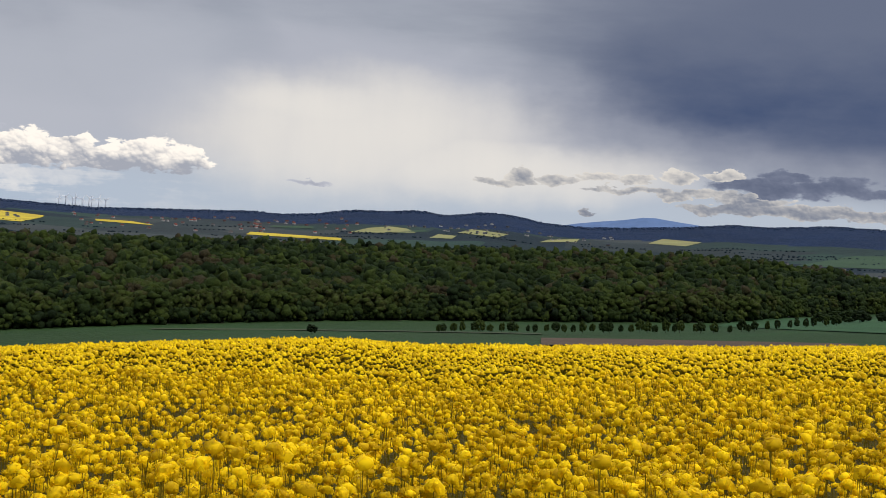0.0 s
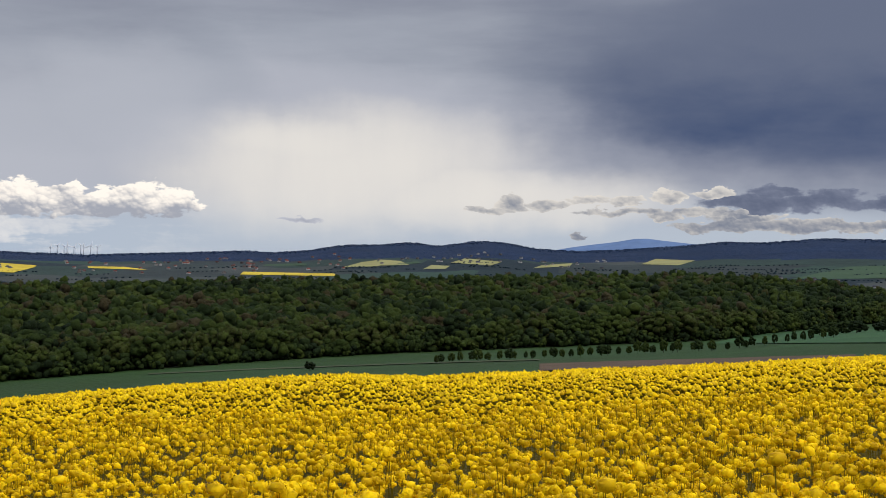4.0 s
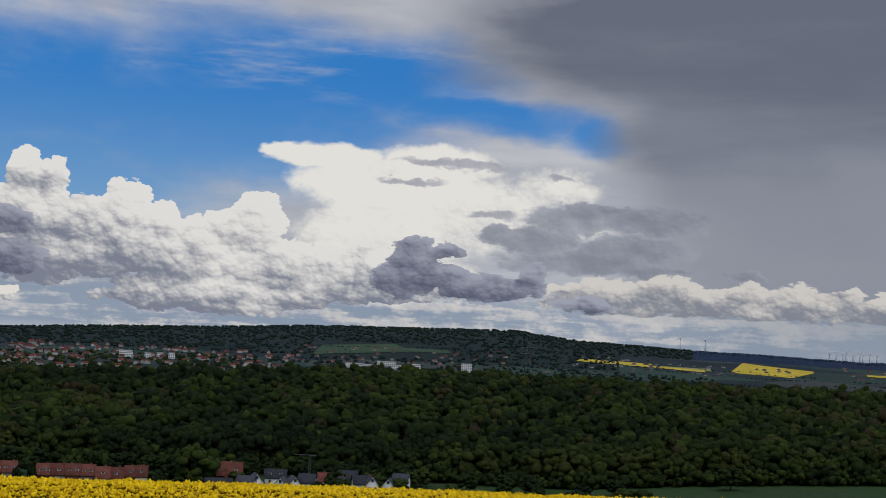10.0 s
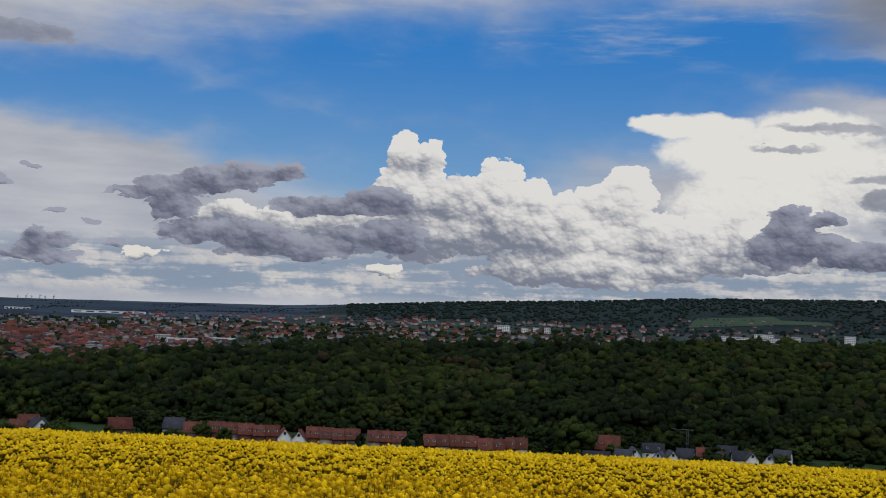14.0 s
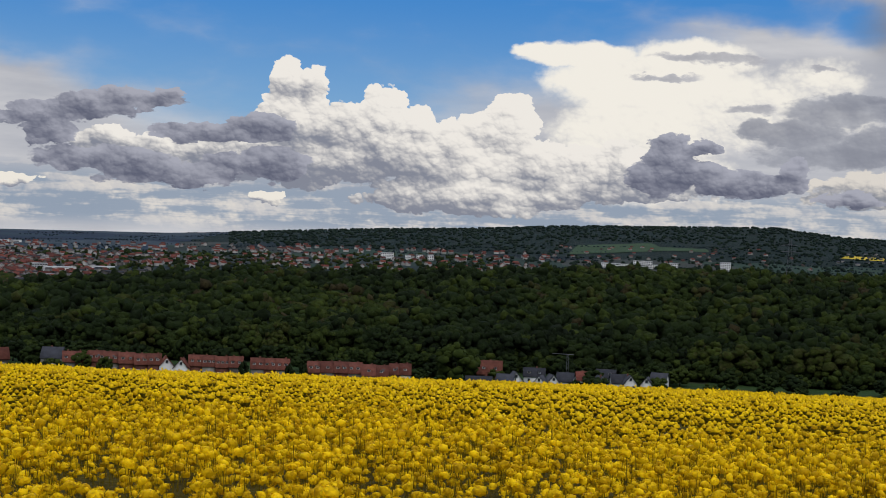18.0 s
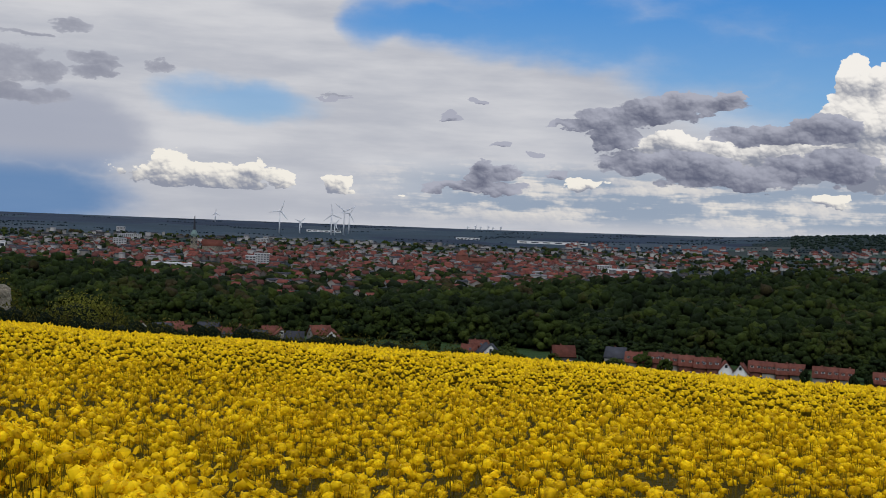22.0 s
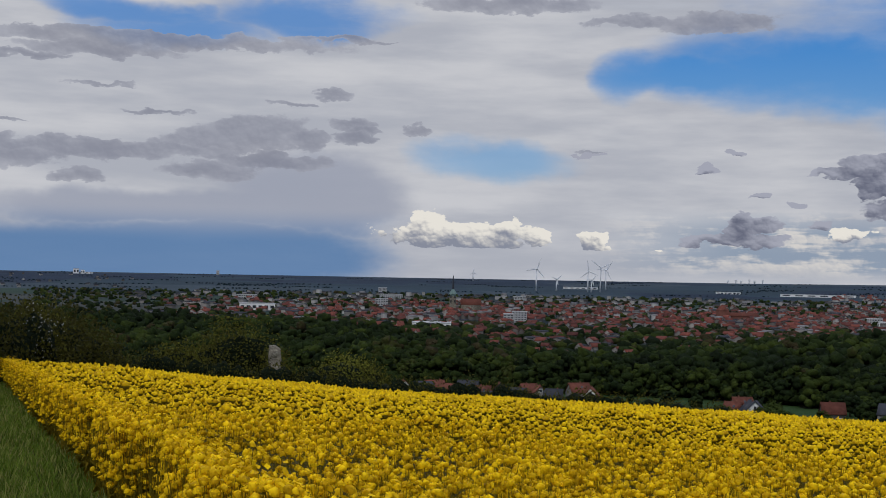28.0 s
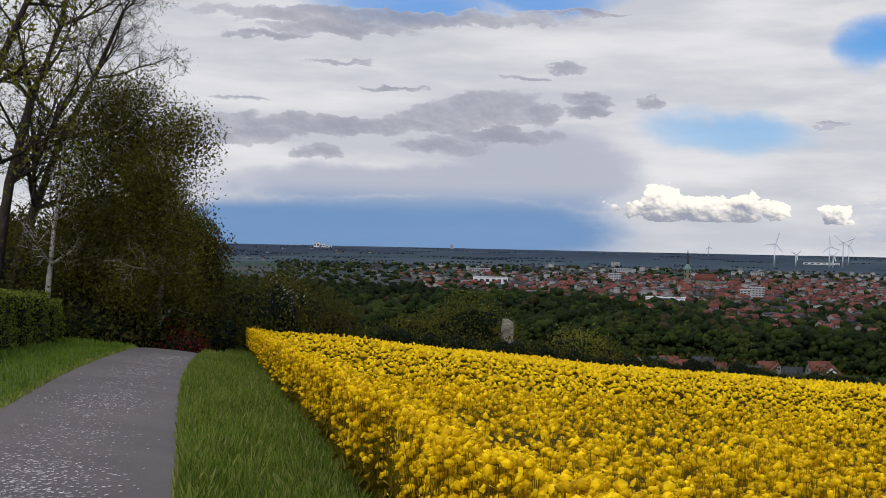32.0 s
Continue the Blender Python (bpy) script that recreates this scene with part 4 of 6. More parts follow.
def billowy(clumps, per, ball, wide=0.35, size=0.2, leaf=0.02, rough_=0.3, low=1.25):
    """A rounded crown of unit height, of heaped leaf masses with loose sprays at their rims."""
    bv, bf = ball
    V, F, base = [], [], 0
    for i in range(clumps):
        u = max(-0.9, min(1.0, 1 - low * (i + 0.5) / clumps + rng.normal(0, 0.08)))
        a = i * 2.4 + rng.uniform(-0.4, 0.4)
        s = math.sqrt(max(0.0, 1 - u * u))
        c = np.array([wide * s * math.cos(a), wide * s * math.sin(a), 0.52 + 0.33 * u]) * rng.uniform(0.84, 1.08)
        sz = size * rng.uniform(0.65, 1.25)
        V.append(bv * rng.uniform(1 - rough_, 1 + rough_, (len(bv), 1)) * sz * np.array([1, 1, 0.82]) + c)
        F.append(bf + base)
        base += len(bv)
        n = rng.normal(0, 1, (per, 3)) + np.array([0, 0, 0.5])
        n /= np.linalg.norm(n, axis=1)[:, None]
        p = c + n * sz * rng.uniform(0.85, 1.2, (per, 1)) * np.array([1, 1, 0.82])
        t = np.cross(n, rng.normal(0, 1, (per, 3)))
        t /= np.linalg.norm(t, axis=1)[:, None]
        b = np.cross(n, t)
        L = leaf * rng.uniform(0.6, 1.4, (per, 1))
        V.append(np.stack([p + t * L, p - t * L * 0.6 + b * L, p - t * L * 0.5 - b * L], 1).reshape(-1, 3))
        F.append(np.arange(3 * per).reshape(-1, 3) + base)
        base += 3 * per
    F = np.vstack(F)
    return np.vstack(V), F, np.zeros(len(F), int)


az, r = wood_spots(-114, 17.5, 10.5)
front = r < over(az, WOOD_NEAR) + 46
back = ~front & (rng.uniform(0, 1, len(r)) < 0.82)
for sel, protos, label in ((front, [billowy(26, 16, (ICO_V, ICO_F), size=0.135, leaf=0.026, rough_=0.42, low=1.5) for _ in range(9)], "edge of a mixed broadleaf wood in fresh spring leaf"), (back, [billowy(9, 8, (ICO_V, ICO_F), size=0.2, leaf=0.034, rough_=0.42) for _ in range(12)], "deep mixed broadleaf wood covering the rise")):
    a_, r_ = az[sel], r[sel]
    h = TREE_H * rng.uniform(0.78, 1.14, len(a_))
    wide = rng.uniform(0.72, 1.15, len(h))
    sc = np.stack([h * wide, h * wide, h], -1)
    # stands of one kind: fresh green here, still brown there
    x, y = r_ * np.sin(np.radians(a_)), r_ * np.cos(np.radians(a_))
    stand = 0.46 + 0.2 * np.sin(x / 61 + 1.1 * np.sin(y / 83)) * np.sin(y / 57) + np.where(a_ > -32, 0.15, 0.0) + np.where(r_ < over(a_, WOOD_NEAR) + 22, 0.1, 0.0)
    tint = np.clip(stand + rng.normal(0, 0.2, len(h)), 0, np.where(r_ < over(a_, WOOD_NEAR) + 30, 0.84, 1.0))
    s = scatter(protos, at(a_, r_, -0.5), sc, rng.uniform(0, 6.28, len(h)), tint)
    s = (s[0], s[1], np.clip(s[2] + rng.normal(0, 0.03, len(s[2])), 0, 1))
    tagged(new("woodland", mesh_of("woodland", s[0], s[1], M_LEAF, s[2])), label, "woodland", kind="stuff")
# bushes and low boughs that close the foot of the wood
a_ = np.arange(-112, 17.4, 0.26)
a_ = np.concatenate([a_ + rng.uniform(-0.15, 0.15, len(a_)) for _ in range(3)])
r_ = over(a_, WOOD_NEAR) + rng.uniform(-7, 10, len(a_))
h = rng.uniform(4.0, 10.0, len(a_))
s = scatter([billowy(6, 9, (ICO_V, ICO_F), 0.42, 0.24, 0.05, 0.42, 1.7) for _ in range(6)], at(a_, r_, -0.8), np.stack([h * 0.9, h * 0.9, h], -1), rng.uniform(0, 6.28, len(h)), np.clip(rng.normal(0.55, 0.15, len(h)), 0, 0.82))
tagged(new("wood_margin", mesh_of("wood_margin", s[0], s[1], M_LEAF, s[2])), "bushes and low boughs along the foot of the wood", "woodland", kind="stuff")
# ---- far fields and hills ----
def ray_r(az, el, r0=1500.0, r1=4690.0):
    """How far out the ground lies under a line of sight."""
    r = np.linspace(r0, r1, 600)
    hit = np.nonzero(ground(np.full_like(r, az), r) >= EYE + r * math.tan(radians(el)))[0]
    return float(r[hit[0]]) if len(hit) else 4600.0


def far_field(name, label, mat, a, b, c, d, up=1.0, r0=1500.0, r1=4690.0):
    """A field on the far slopes; corners as (azimuth, elevation): near left, near right, far right, far left."""
    n, m = 14, 6
    V = []
    for i in range(n + 1):
        for j in range(m + 1):
            s, t = i / n, j / m
            az = (a[0] * (1 - s) + b[0] * s) * (1 - t) + (d[0] * (1 - s) + c[0] * s) * t
            el = (a[1] * (1 - s) + b[1] * s) * (1 - t) + (d[1] * (1 - s) + c[1] * s) * t
            V.append((az, ray_r(az, el, r0, r1)))
    V = np.array(V)
    pts = at(V[:, 0], V[:, 1], up)
    i = np.arange((n + 1) * (m + 1)).reshape(n + 1, m + 1)
    q = np.stack([i[:-1, :-1], i[1:, :-1], i[1:, 1:], i[:-1, 1:]], -1).reshape(-1, 4)
    return tagged(new(name, mesh_of(name, pts, q, mat, smooth=True)), label, "field", kind="structure")


Y, G, PALE = ("rape_field", "far yellow rape field on the slope", M_YFIELD), ("green_field", "far green cereal field on the slope", M_GREENFIELD), ("pale_field", "far pale yellow-green field below the hills", M_PALEFIELD)
for kind, a, b, c, d in (
        (Y, (-25.41, -0.44), (-22.91, -0.53), (-22.03, -0.28), (-24.92, -0.01)),
        (Y, (-31.44, -0.23), (-28.55, -0.37), (-28.67, -0.24), (-31.44, -0.17)),
        (PALE, (-28.55, -0.40), (-26.17, -0.43), (-26.24, -0.33), (-28.60, -0.31)),
        (Y, (-19.96, -0.32), (-17.56, -0.38), (-18.53, -0.26), (-20.01, -0.25)),
        (Y, (-13.77, -0.55), (-9.67, -0.59), (-9.79, -0.48), (-13.61, -0.43)),
        (PALE, (-9.44, -0.21), (-7.91, -0.15), (-7.96, 0.11), (-8.62, 0.02)),
        (PALE, (-8.03, -0.13), (-6.60, -0.08), (-6.96, 0.08), (-7.86, 0.14)),
        (G, (-7.43, -0.14), (-6.12, 0.01), (-6.24, 0.08), (-7.20, -0.04)),
        (PALE, (-4.81, 0.03), (-3.12, -0.08), (-2.64, 0.08), (-4.21, 0.22)),
        (PALE, (-6.00, -0.26), (-5.04, -0.24), (-4.85, -0.11), (-5.64, -0.08)),
        (PALE, (-1.31, -0.18), (0.26, -0.08), (0.38, 0.05), (-0.95, -0.05)),
        (PALE, (3.27, 0.03), (4.84, -0.00), (5.50, 0.20), (3.87, 0.26)),
        (G, (9.36, -0.55), (15.12, -0.42), (16.23, 0.16), (11.69, -0.00)),
        (Y, (16.01, -0.19), (19.72, -0.10), (19.72, 0.10), (16.45, -0.02)),
        (Y, (15.36, -0.88), (19.74, -0.81), (19.73, -0.56), (15.35, -0.72)),
        (Y, (-25.39, -0.40), (-22.78, -0.50), (-22.01, -0.23), (-24.95, -0.03)),
        (Y, (-31.84, -0.27), (-26.42, -0.48), (-26.47, -0.41), (-31.61, -0.17)),
        (G, (-43.02, -0.53), (-38.82, -0.23), (-39.56, 0.07), (-42.68, -0.13)),
        (G, (-38.82, -0.23), (-37.13, -0.22), (-37.23, -0.10), (-39.19, -0.08)),
        (G, (-12.82, -0.18), (-10.96, -0.14), (-10.97, -0.05), (-12.70, -0.11))):
    far_field(*kind, a, b, c, d)
far_field("bare_strip", "strip of bare brown soil along the meadow", M_BARE, (-1.0, -4.58), (12.0, -3.85), (12.0, -3.63), (-1.0, -4.26), 0.3, 110.0, 1300.0)
far_field("young_crop", "young green cereal field beside the wood", M_YOUNG, (6.2, -3.28), (18.0, -2.95), (18.0, -2.25), (7.9, -2.78), 0.3, 110.0, 1300.0)
far_field("field_track", "narrow grassy track across the meadow", M_TRACK, (-17.5, -4.74), (-1.0, -4.10), (-1.0, -4.06), (-17.5, -4.70), 0.3, 110.0, 1300.0)
# trees on the hills, and hedges and copses on the plain
def clumps_at(az, r, size, mat, label, name):
    protos = []
    for _ in range(5):
        protos.append((ICO_V * rng.uniform(0.6, 1.3, (12, 1)) * np.array([1, 1, 0.75]), ICO_F, np.zeros(20, int)))
    s = scatter(protos, at(az, r, 0.0) + np.stack([0 * r, 0 * r, size * 0.35], -1), size, rng.uniform(0, 6.28, len(r)))
    return tagged(new(name, mesh_of(name, s[0], s[1], mat, s[2])), label, "woodland", kind="stuff")


az = rng.uniform(-62, 22, 12000)
r = np.sqrt(rng.uniform(2700 ** 2, 4690 ** 2, 12000))
el, te = np.degrees(np.arctan2(ground(az, r) - EYE, r)), over(az, SKYLINE, 5)
ok = (te > -0.1) & (el > np.where(az < -30, -0.60, 0.42 * te - 0.14))
green = ok & (az < -27) & ~((az > -43) & (az < -37.1) & (el > -0.53) & (el < 0.08))
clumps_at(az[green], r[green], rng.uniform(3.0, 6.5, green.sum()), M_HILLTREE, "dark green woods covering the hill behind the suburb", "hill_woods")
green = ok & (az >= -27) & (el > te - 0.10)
clumps_at(az[green], r[green], rng.uniform(2.0, 3.4, green.sum()), M_HAZETREE, "woods covering the far hills, tinted blue for haze", "hill_woods")
az = np.concatenate([rng.uniform(-112, -56, 240), rng.uniform(-60, 20, 340)])
r = np.where(az < -58, rng.uniform(1900, 4650, 580), rng.uniform(1700, 3400, 580))
turn, n = rng.uniform(-0.35, 0.35, 580) + np.pi / 2, rng.integers(3, 18, 580)
aa, rr = [], []
for a0, r0, tn, k in zip(az, r, turn, n):
    d = np.arange(k) * 9.0
    x, y = r0 * math.sin(radians(a0)), r0 * math.cos(radians(a0))
    tx, ty = math.cos(radians(a0) + tn - np.pi / 2), -math.sin(radians(a0) + tn - np.pi / 2)
    xx, yy = x + d * tx + rng.normal(0, 3, k), y + d * ty + rng.normal(0, 3, k)
    aa.append(np.degrees(np.arctan2(xx, yy))), rr.append(np.hypot(xx, yy).clip(1500, 4690))
aa, rr = np.concatenate(aa), np.concatenate(rr)
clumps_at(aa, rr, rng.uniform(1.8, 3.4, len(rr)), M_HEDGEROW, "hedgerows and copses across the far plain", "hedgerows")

# the mountain behind the hills, its haze put into a pale blue colour
a = np.linspace(-2.5, 9.5, 49)
h = np.interp(a, [-2.5, 0.2, 1.2, 2.2, 3.0, 3.5, 4.3, 5.5, 6.5, 9.5], [0.2, 0.72, 0.86, 0.98, 1.12, 1.13, 1.03, 0.9, 0.8, 0.2])
V = []
for k, (dr, f) in enumerate(((0, 1.0), (-60, 0.55), (-120, 0.0))):
    for ai, hi in zip(a, h):
        R_ = 4880 + dr
        V.append((R_ * math.sin(radians(ai)), R_ * math.cos(radians(ai)), EYE + 4880 * math.tan(radians(hi)) * f))
i = np.arange(147).reshape(3, 49)
q = np.stack([i[:-1, :-1], i[:-1, 1:], i[1:, 1:], i[1:, :-1]], -1).reshape(-1, 4)
tagged(new("far_mountain", mesh_of("far_mountain", V, q, M_HEIGHTS, smooth=True)), "rounded mountain behind the wooded hills, tinted pale blue for haze", "mountain", kind="structure")

# ---- the town and villages ----
def gabled(w, d, h, rise, over_=0.4):
    """A house of walls and a gabled roof: ridge along x. Returns verts, tris, material index (0 wall, 1 roof)."""
    x, y = w / 2, d / 2
    v = [(-x, -y, -2), (x, -y, -2), (x, y, -2), (-x, y, -2), (-x, -y, h), (x, -y, h), (x, y, h), (-x, y, h), (-x, 0, h + rise), (x, 0, h + rise)]
    f = [(0, 1, 5), (0, 5, 4), (1, 2, 6), (1, 6, 5), (2, 3, 7), (2, 7, 6), (3, 0, 4), (3, 4, 7), (4, 8, 7), (5, 6, 9)]
    m = [0] * len(f)
    o = over_
    k = len(v)
    drop = rise * o / y
    v += [(-x - o, -y - o, h - drop), (x + o, -y - o, h - drop), (x + o, 0, h + rise), (-x - o, 0, h + rise), (x + o, y + o, h - drop), (-x - o, y + o, h - drop)]
    v += [(a_, b_, c_ + 0.28) for a_, b_, c_ in v[k:k + 6]]
    for s in ((0, 1, 2, 3), (3, 2, 4, 5)):
        lo, hi = [k + t for t in s], [k + 6 + t for t in s]
        f += [(lo[0], lo[2], lo[1]), (lo[0], lo[3], lo[2]), (hi[0], hi[1], hi[2]), (hi[0], hi[2], hi[3])]
        for p_, q_ in ((0, 1), (1, 2), (2, 3), (3, 0)):
            f += [(lo[p_], lo[q_], hi[q_]), (lo[p_], hi[q_], hi[p_])]
        m += [1] * 12
    return np.array(v, float), np.array(f), np.array(m)


def spread(az0, az1, r0, r1, n, lumps=None):
    az, r = rng.uniform(az0, az1, n), np.sqrt(rng.uniform(r0 * r0, r1 * r1, n))
    return az, r


def settle(name, label, az, r, mats, w=(9, 18), h=(4, 7.5), rise=(3.5, 5.5)):
    protos = []
    for _ in range(8):
        ww = rng.uniform(*w)
        protos.append(gabled(ww, rng.uniform(6, 9), rng.uniform(*h), rng.uniform(*rise)))
    s = scatter(protos, at(az, r, 0.0), np.ones(len(r)), rng.choice([0.0, 0.3, 1.57, 1.2, 0.6, -0.4], len(r)) + rng.normal(0, 0.15, len(r)) - np.radians(az))
    return tagged(new(name, mesh_of(name, s[0], s[1], mats, s[2], s[3])), label, "houses", kind="stuff")


def beyond_wood(az, r, most=4600):
    return (r > over(az, WOOD_FAR) + 120) & (r < most)


RED, DARK = [M_WALL, M_TILE], [M_WALL, M_SLATE]
az, r = spread(-95, -62, 1000, 2450, 2600)
ok = beyond_wood(az, r) & (rng.uniform(0, 1, len(r)) < np.interp(az, [-95, -90, -86, -68, -64, -62], [0.12, 0.3, 0.75, 1, 0.5, 0.1])) & (rng.uniform(0, 1, len(r)) < np.interp(r, [1000, 1300, 1500, 1900, 2450], [0.2, 0.5, 1, 1, 0.5]))
settle("town_roofs", "crowded red-roofed houses of the town", az[ok], r[ok], RED, (6, 12), (2.5, 4.8), (2.0, 3.4))
az, r = spread(-96, -60, 1150, 2900, 400)
ok = beyond_wood(az, r)
settle("town_houses", "pale rendered houses with grey roofs in the town", az[ok], r[ok], DARK, (9, 22), (3, 6), (0.8, 1.6))
az, r = spread(-93, -63, 1350, 2900, 260)
ok = beyond_wood(az, r)
settle("pale_houses", "pale rendered houses and halls scattered through the town", az[ok], r[ok], [M_PALEWALL, M_GREYROOF], (6, 15), (3.5, 7), (0.5, 1.4))
az, r = spread(-67, -44, 2000, 3300, 420)
el = np.degrees(np.arctan2(ground(az, r) - EYE, r))
ok = (el > np.interp(az, [-67, -47], [-1.75, -1.5])) & (el < -0.55)
settle("suburb_houses", "red and brown roofs of the suburb below the hill", az[ok], r[ok], [M_PALEWALL, M_TILE], (8, 12), (3, 5), (2.2, 3.6))
for a0, a1, r0, r1, n in ((-44, -33, 2700, 3300, 60), (-32, -23, 3000, 3500, 60), (-21, -9, 3100, 3800, 70), (-8, 2, 3300, 3700, 40), (8, 18, 2500, 2900, 30), (-108, -96, 2500, 4200, 70)):
    az, r = spread(a0, a1, r0, r1, n)
    settle("village_houses", "scattered small village houses in the far valley", az, r, RED if rng.uniform() < 0.5 else DARK, (6, 9), (2.2, 3.4), (1.6, 2.6))
# garden trees among the roofs
az, r = spread(-100, -46, 1000, 2900, 4200)
ok = beyond_wood(az, r)
clumps_at(az[ok], r[ok], rng.uniform(3.0, 6.5, ok.sum()), M_LEAF, "dark garden and street trees among the town roofs", "town_trees")
az, r = spread(-48, -26, 1250, 2900, 1300)
ok = beyond_wood(az, r)
clumps_at(az[ok], r[ok], rng.uniform(2.5, 6.0, ok.sum()), M_HILLTREE, "dark copses and orchard trees at the foot of the hill", "valley_copses")
az, r = spread(-94, -64, 900, 1500, 1100)
ok = beyond_wood(az, r)
clumps_at(az[ok], r[ok], rng.uniform(4.0, 7.5, ok.sum()), M_LEAF, "belt of trees between the wood and the town", "town_trees")


def box(w, d, h, z0=0.0):
    """A block with slightly bevelled edges, as arrays of quads."""
    bm = bmesh.new()
    bmesh.ops.create_cube(bm, size=1.0, matrix=Matrix.Translation((0, 0, z0 + h / 2)) @ Matrix.Diagonal((w, d, h, 1)))
    bmesh.ops.bevel(bm, geom=bm.edges[:], offset=min(w, d, h) * 0.03, segments=1, affect="EDGES")
    return bm


def bm_mesh(name, bm, mat, smooth=False):
    me = bpy.data.meshes.new(name)
    for f in bm.faces:
        f.smooth = smooth
    bm.to_mesh(me)
    bm.free()
    me.materials.append(mat)
    return me


def place(az, r, turn=0.0, dz=0.0):
    """A pose on the ground that faces the lane."""
    p = at(np.array(az), np.array(r), dz)
    return Matrix.Translation(p) @ Matrix.Rotation(radians(-az + turn), 4, "Z")


def block(name, label, az, el, w, h, d=14, mat=None, floors=3, bays=8, r=None, turn=0.0):
    """A flat-roofed building with rows of windows; el is where its eaves show."""
    mat = mat or M_WHITE
    if r is None:
        r = (EYE - PLAIN - h) / math.tan(radians(-el)) if el < -0.35 else ray_r(az, el)
    ob = thing(name, label, "building", place=place(az, min(r, 4600), turn))
    part("wall", bm_mesh("wall", box(w, d, h + 3, -3), mat), ob)
    part("roof_slab", bm_mesh("roof_slab", box(w + 0.8, d + 0.8, 0.7, h), M_CONCRETE), ob)
    win = bm_mesh("window", box(w / bays * 0.6, 0.3, h / floors * 0.45, 0), M_GLASS)
    for k in range(floors):
        for b_ in range(bays):
            o = part("window", win, ob)
            o.location = (-w / 2 + (b_ + 0.5) * w / bays, -d / 2 - 0.08, (k + 0.3) * h / floors)
    return ob


W = "white flat-roofed block with rows of windows"
for t in ((-50.75, -0.75, 26, 13, 4, 7), (-49.37, -0.91, 12, 10, 3, 3), (-48.89, -0.92, 12, 10, 3, 3), (-49.86, -0.88, 12, 9, 3, 3), (-36.46, -0.31, 20, 16, 5, 5), (-38.60, -0.30, 18, 11, 3, 5),
          (-39.88, -0.63, 36, 14, 4, 9), (-41.25, -0.73, 34, 8, 2, 9), (-40.33, -0.81, 60, 7, 2, 12), (-39.19, -0.79, 44, 7, 2, 10)):
    block("clinic_block", "white clinic block among trees below the hill", t[0], t[1], t[2], t[3], floors=t[4], bays=t[5], r=2700 if t[0] < -45 else 2600)
for t in ((-67.34, -1.00, 170, 5), (-64.30, -1.78, 40, 6), (-62.66, -1.72, 36, 5), (-77.11, -0.93, 90, 4), (-90.83, -1.57, 50, 9), (-83.42, -2.28, 40, 6), (-70.95, -0.98, 60, 4)):
    block("warehouse", "long low pale warehouse at the town edge", t[0], t[1], t[2], t[3], d=30, floors=1, bays=6)
for t in ((-79.70, -1.16, 24, 10, 4, 8), (-85.17, -1.17, 44, 9, 4, 12), (-85.56, -1.30, 20, 13, 5, 5), (-79.68, -1.71, 18, 13, 5, 5), (-80.14, -1.82, 12, 11, 4, 3), (-85.54, -0.96, 18, 13, 5, 6), (-65.10, -1.65, 20, 8, 3, 6), (-92.51, -0.60, 10, 14, 6, 3), (-91.28, -1.26, 36, 9, 3, 9)):
    block("apartment_block", "pale apartment block standing over the town roofs", t[0], t[1], t[2], t[3], floors=t[4], bays=t[5], mat=M_CONCRETE)
for t in ((-98.28, -0.21, 18, 15), (-98.02, -0.25, 12, 11), (-97.77, -0.32, 22, 5)):
    block("grain_silo", "white grain silo block far on the plain", t[0], t[1], t[2], t[3], floors=1, bays=2, r=4300)


def cone(r0, r1, h, sides=12, z0=0.0):
    bm = bmesh.new()
    bmesh.ops.create_cone(bm, cap_ends=True, segments=sides, radius1=r0, radius2=r1, depth=h, matrix=Matrix.Translation((0, 0, z0 + h / 2)))
    return bm


# church with a copper cap and needle spire, and its red nave
def church(az, el_top, r, height):
    ob = thing("church", "tall stone church tower with a green copper cap and thin spire", "church", place=place(az, r))
    z = EYE + r * math.tan(radians(el_top)) - float(ground(az, r))
    part("tower", bm_mesh("tower", box(10, 10, z * 0.42, 0), M_STONE), ob)
    part("belfry", bm_mesh("belfry", box(8.5, 8.5, z * 0.07, z * 0.42), M_COPPER), ob, "green copper belfry")
    part("cap", bm_mesh("cap", cone(6, 1.8, z * 0.13, 8, z * 0.49), M_COPPER), ob)
    part("spire", bm_mesh("spire", cone(1.8, 0.5, z * 0.38, 8, z * 0.62), M_SLATE), ob, "dark needle spire")
    v, f, m = gabled(30, 14, z * 0.2, z * 0.16)
    n = part("nave", mesh_of("nave", v, f, [M_STONE, M_ROOF], mat_index=m), ob, "stone nave under a steep red roof")
    n.location = (27, 4, 0)
    for k in range(4):
        w_ = part("belfry_window", bm_mesh("belfry_window", box(2, 0.4, z * 0.07, 0), M_GLASS), ob)
        w_.location = (-3 if k % 2 else 3, -6.6, z * (0.38 if k < 2 else 0.25))


church(-82.53, -0.22, 2000, 40)
for p in ((-71.17, -1.42), (-70.63, -1.89)):
    r = 1900
    ob = thing("brick_church", "large red brick church with a blunt tower", "church", place=place(p[0], r, 25))
    z = EYE + r * math.tan(radians(p[1])) - float(ground(p[0], r))
    part("tower", bm_mesh("tower", box(14, 12, z, 0), M_BRICK), ob)
    part("tower_roof", bm_mesh("tower_roof", cone(9, 0.5, 7, 4, z), M_ROOF), ob)
    v, f, m = gabled(46, 20, z * 0.4, z * 0.32)
    part("nave", mesh_of("nave", v, f, [M_BRICK, M_ROOF], mat_index=m), ob).location = (28, 0, 0)


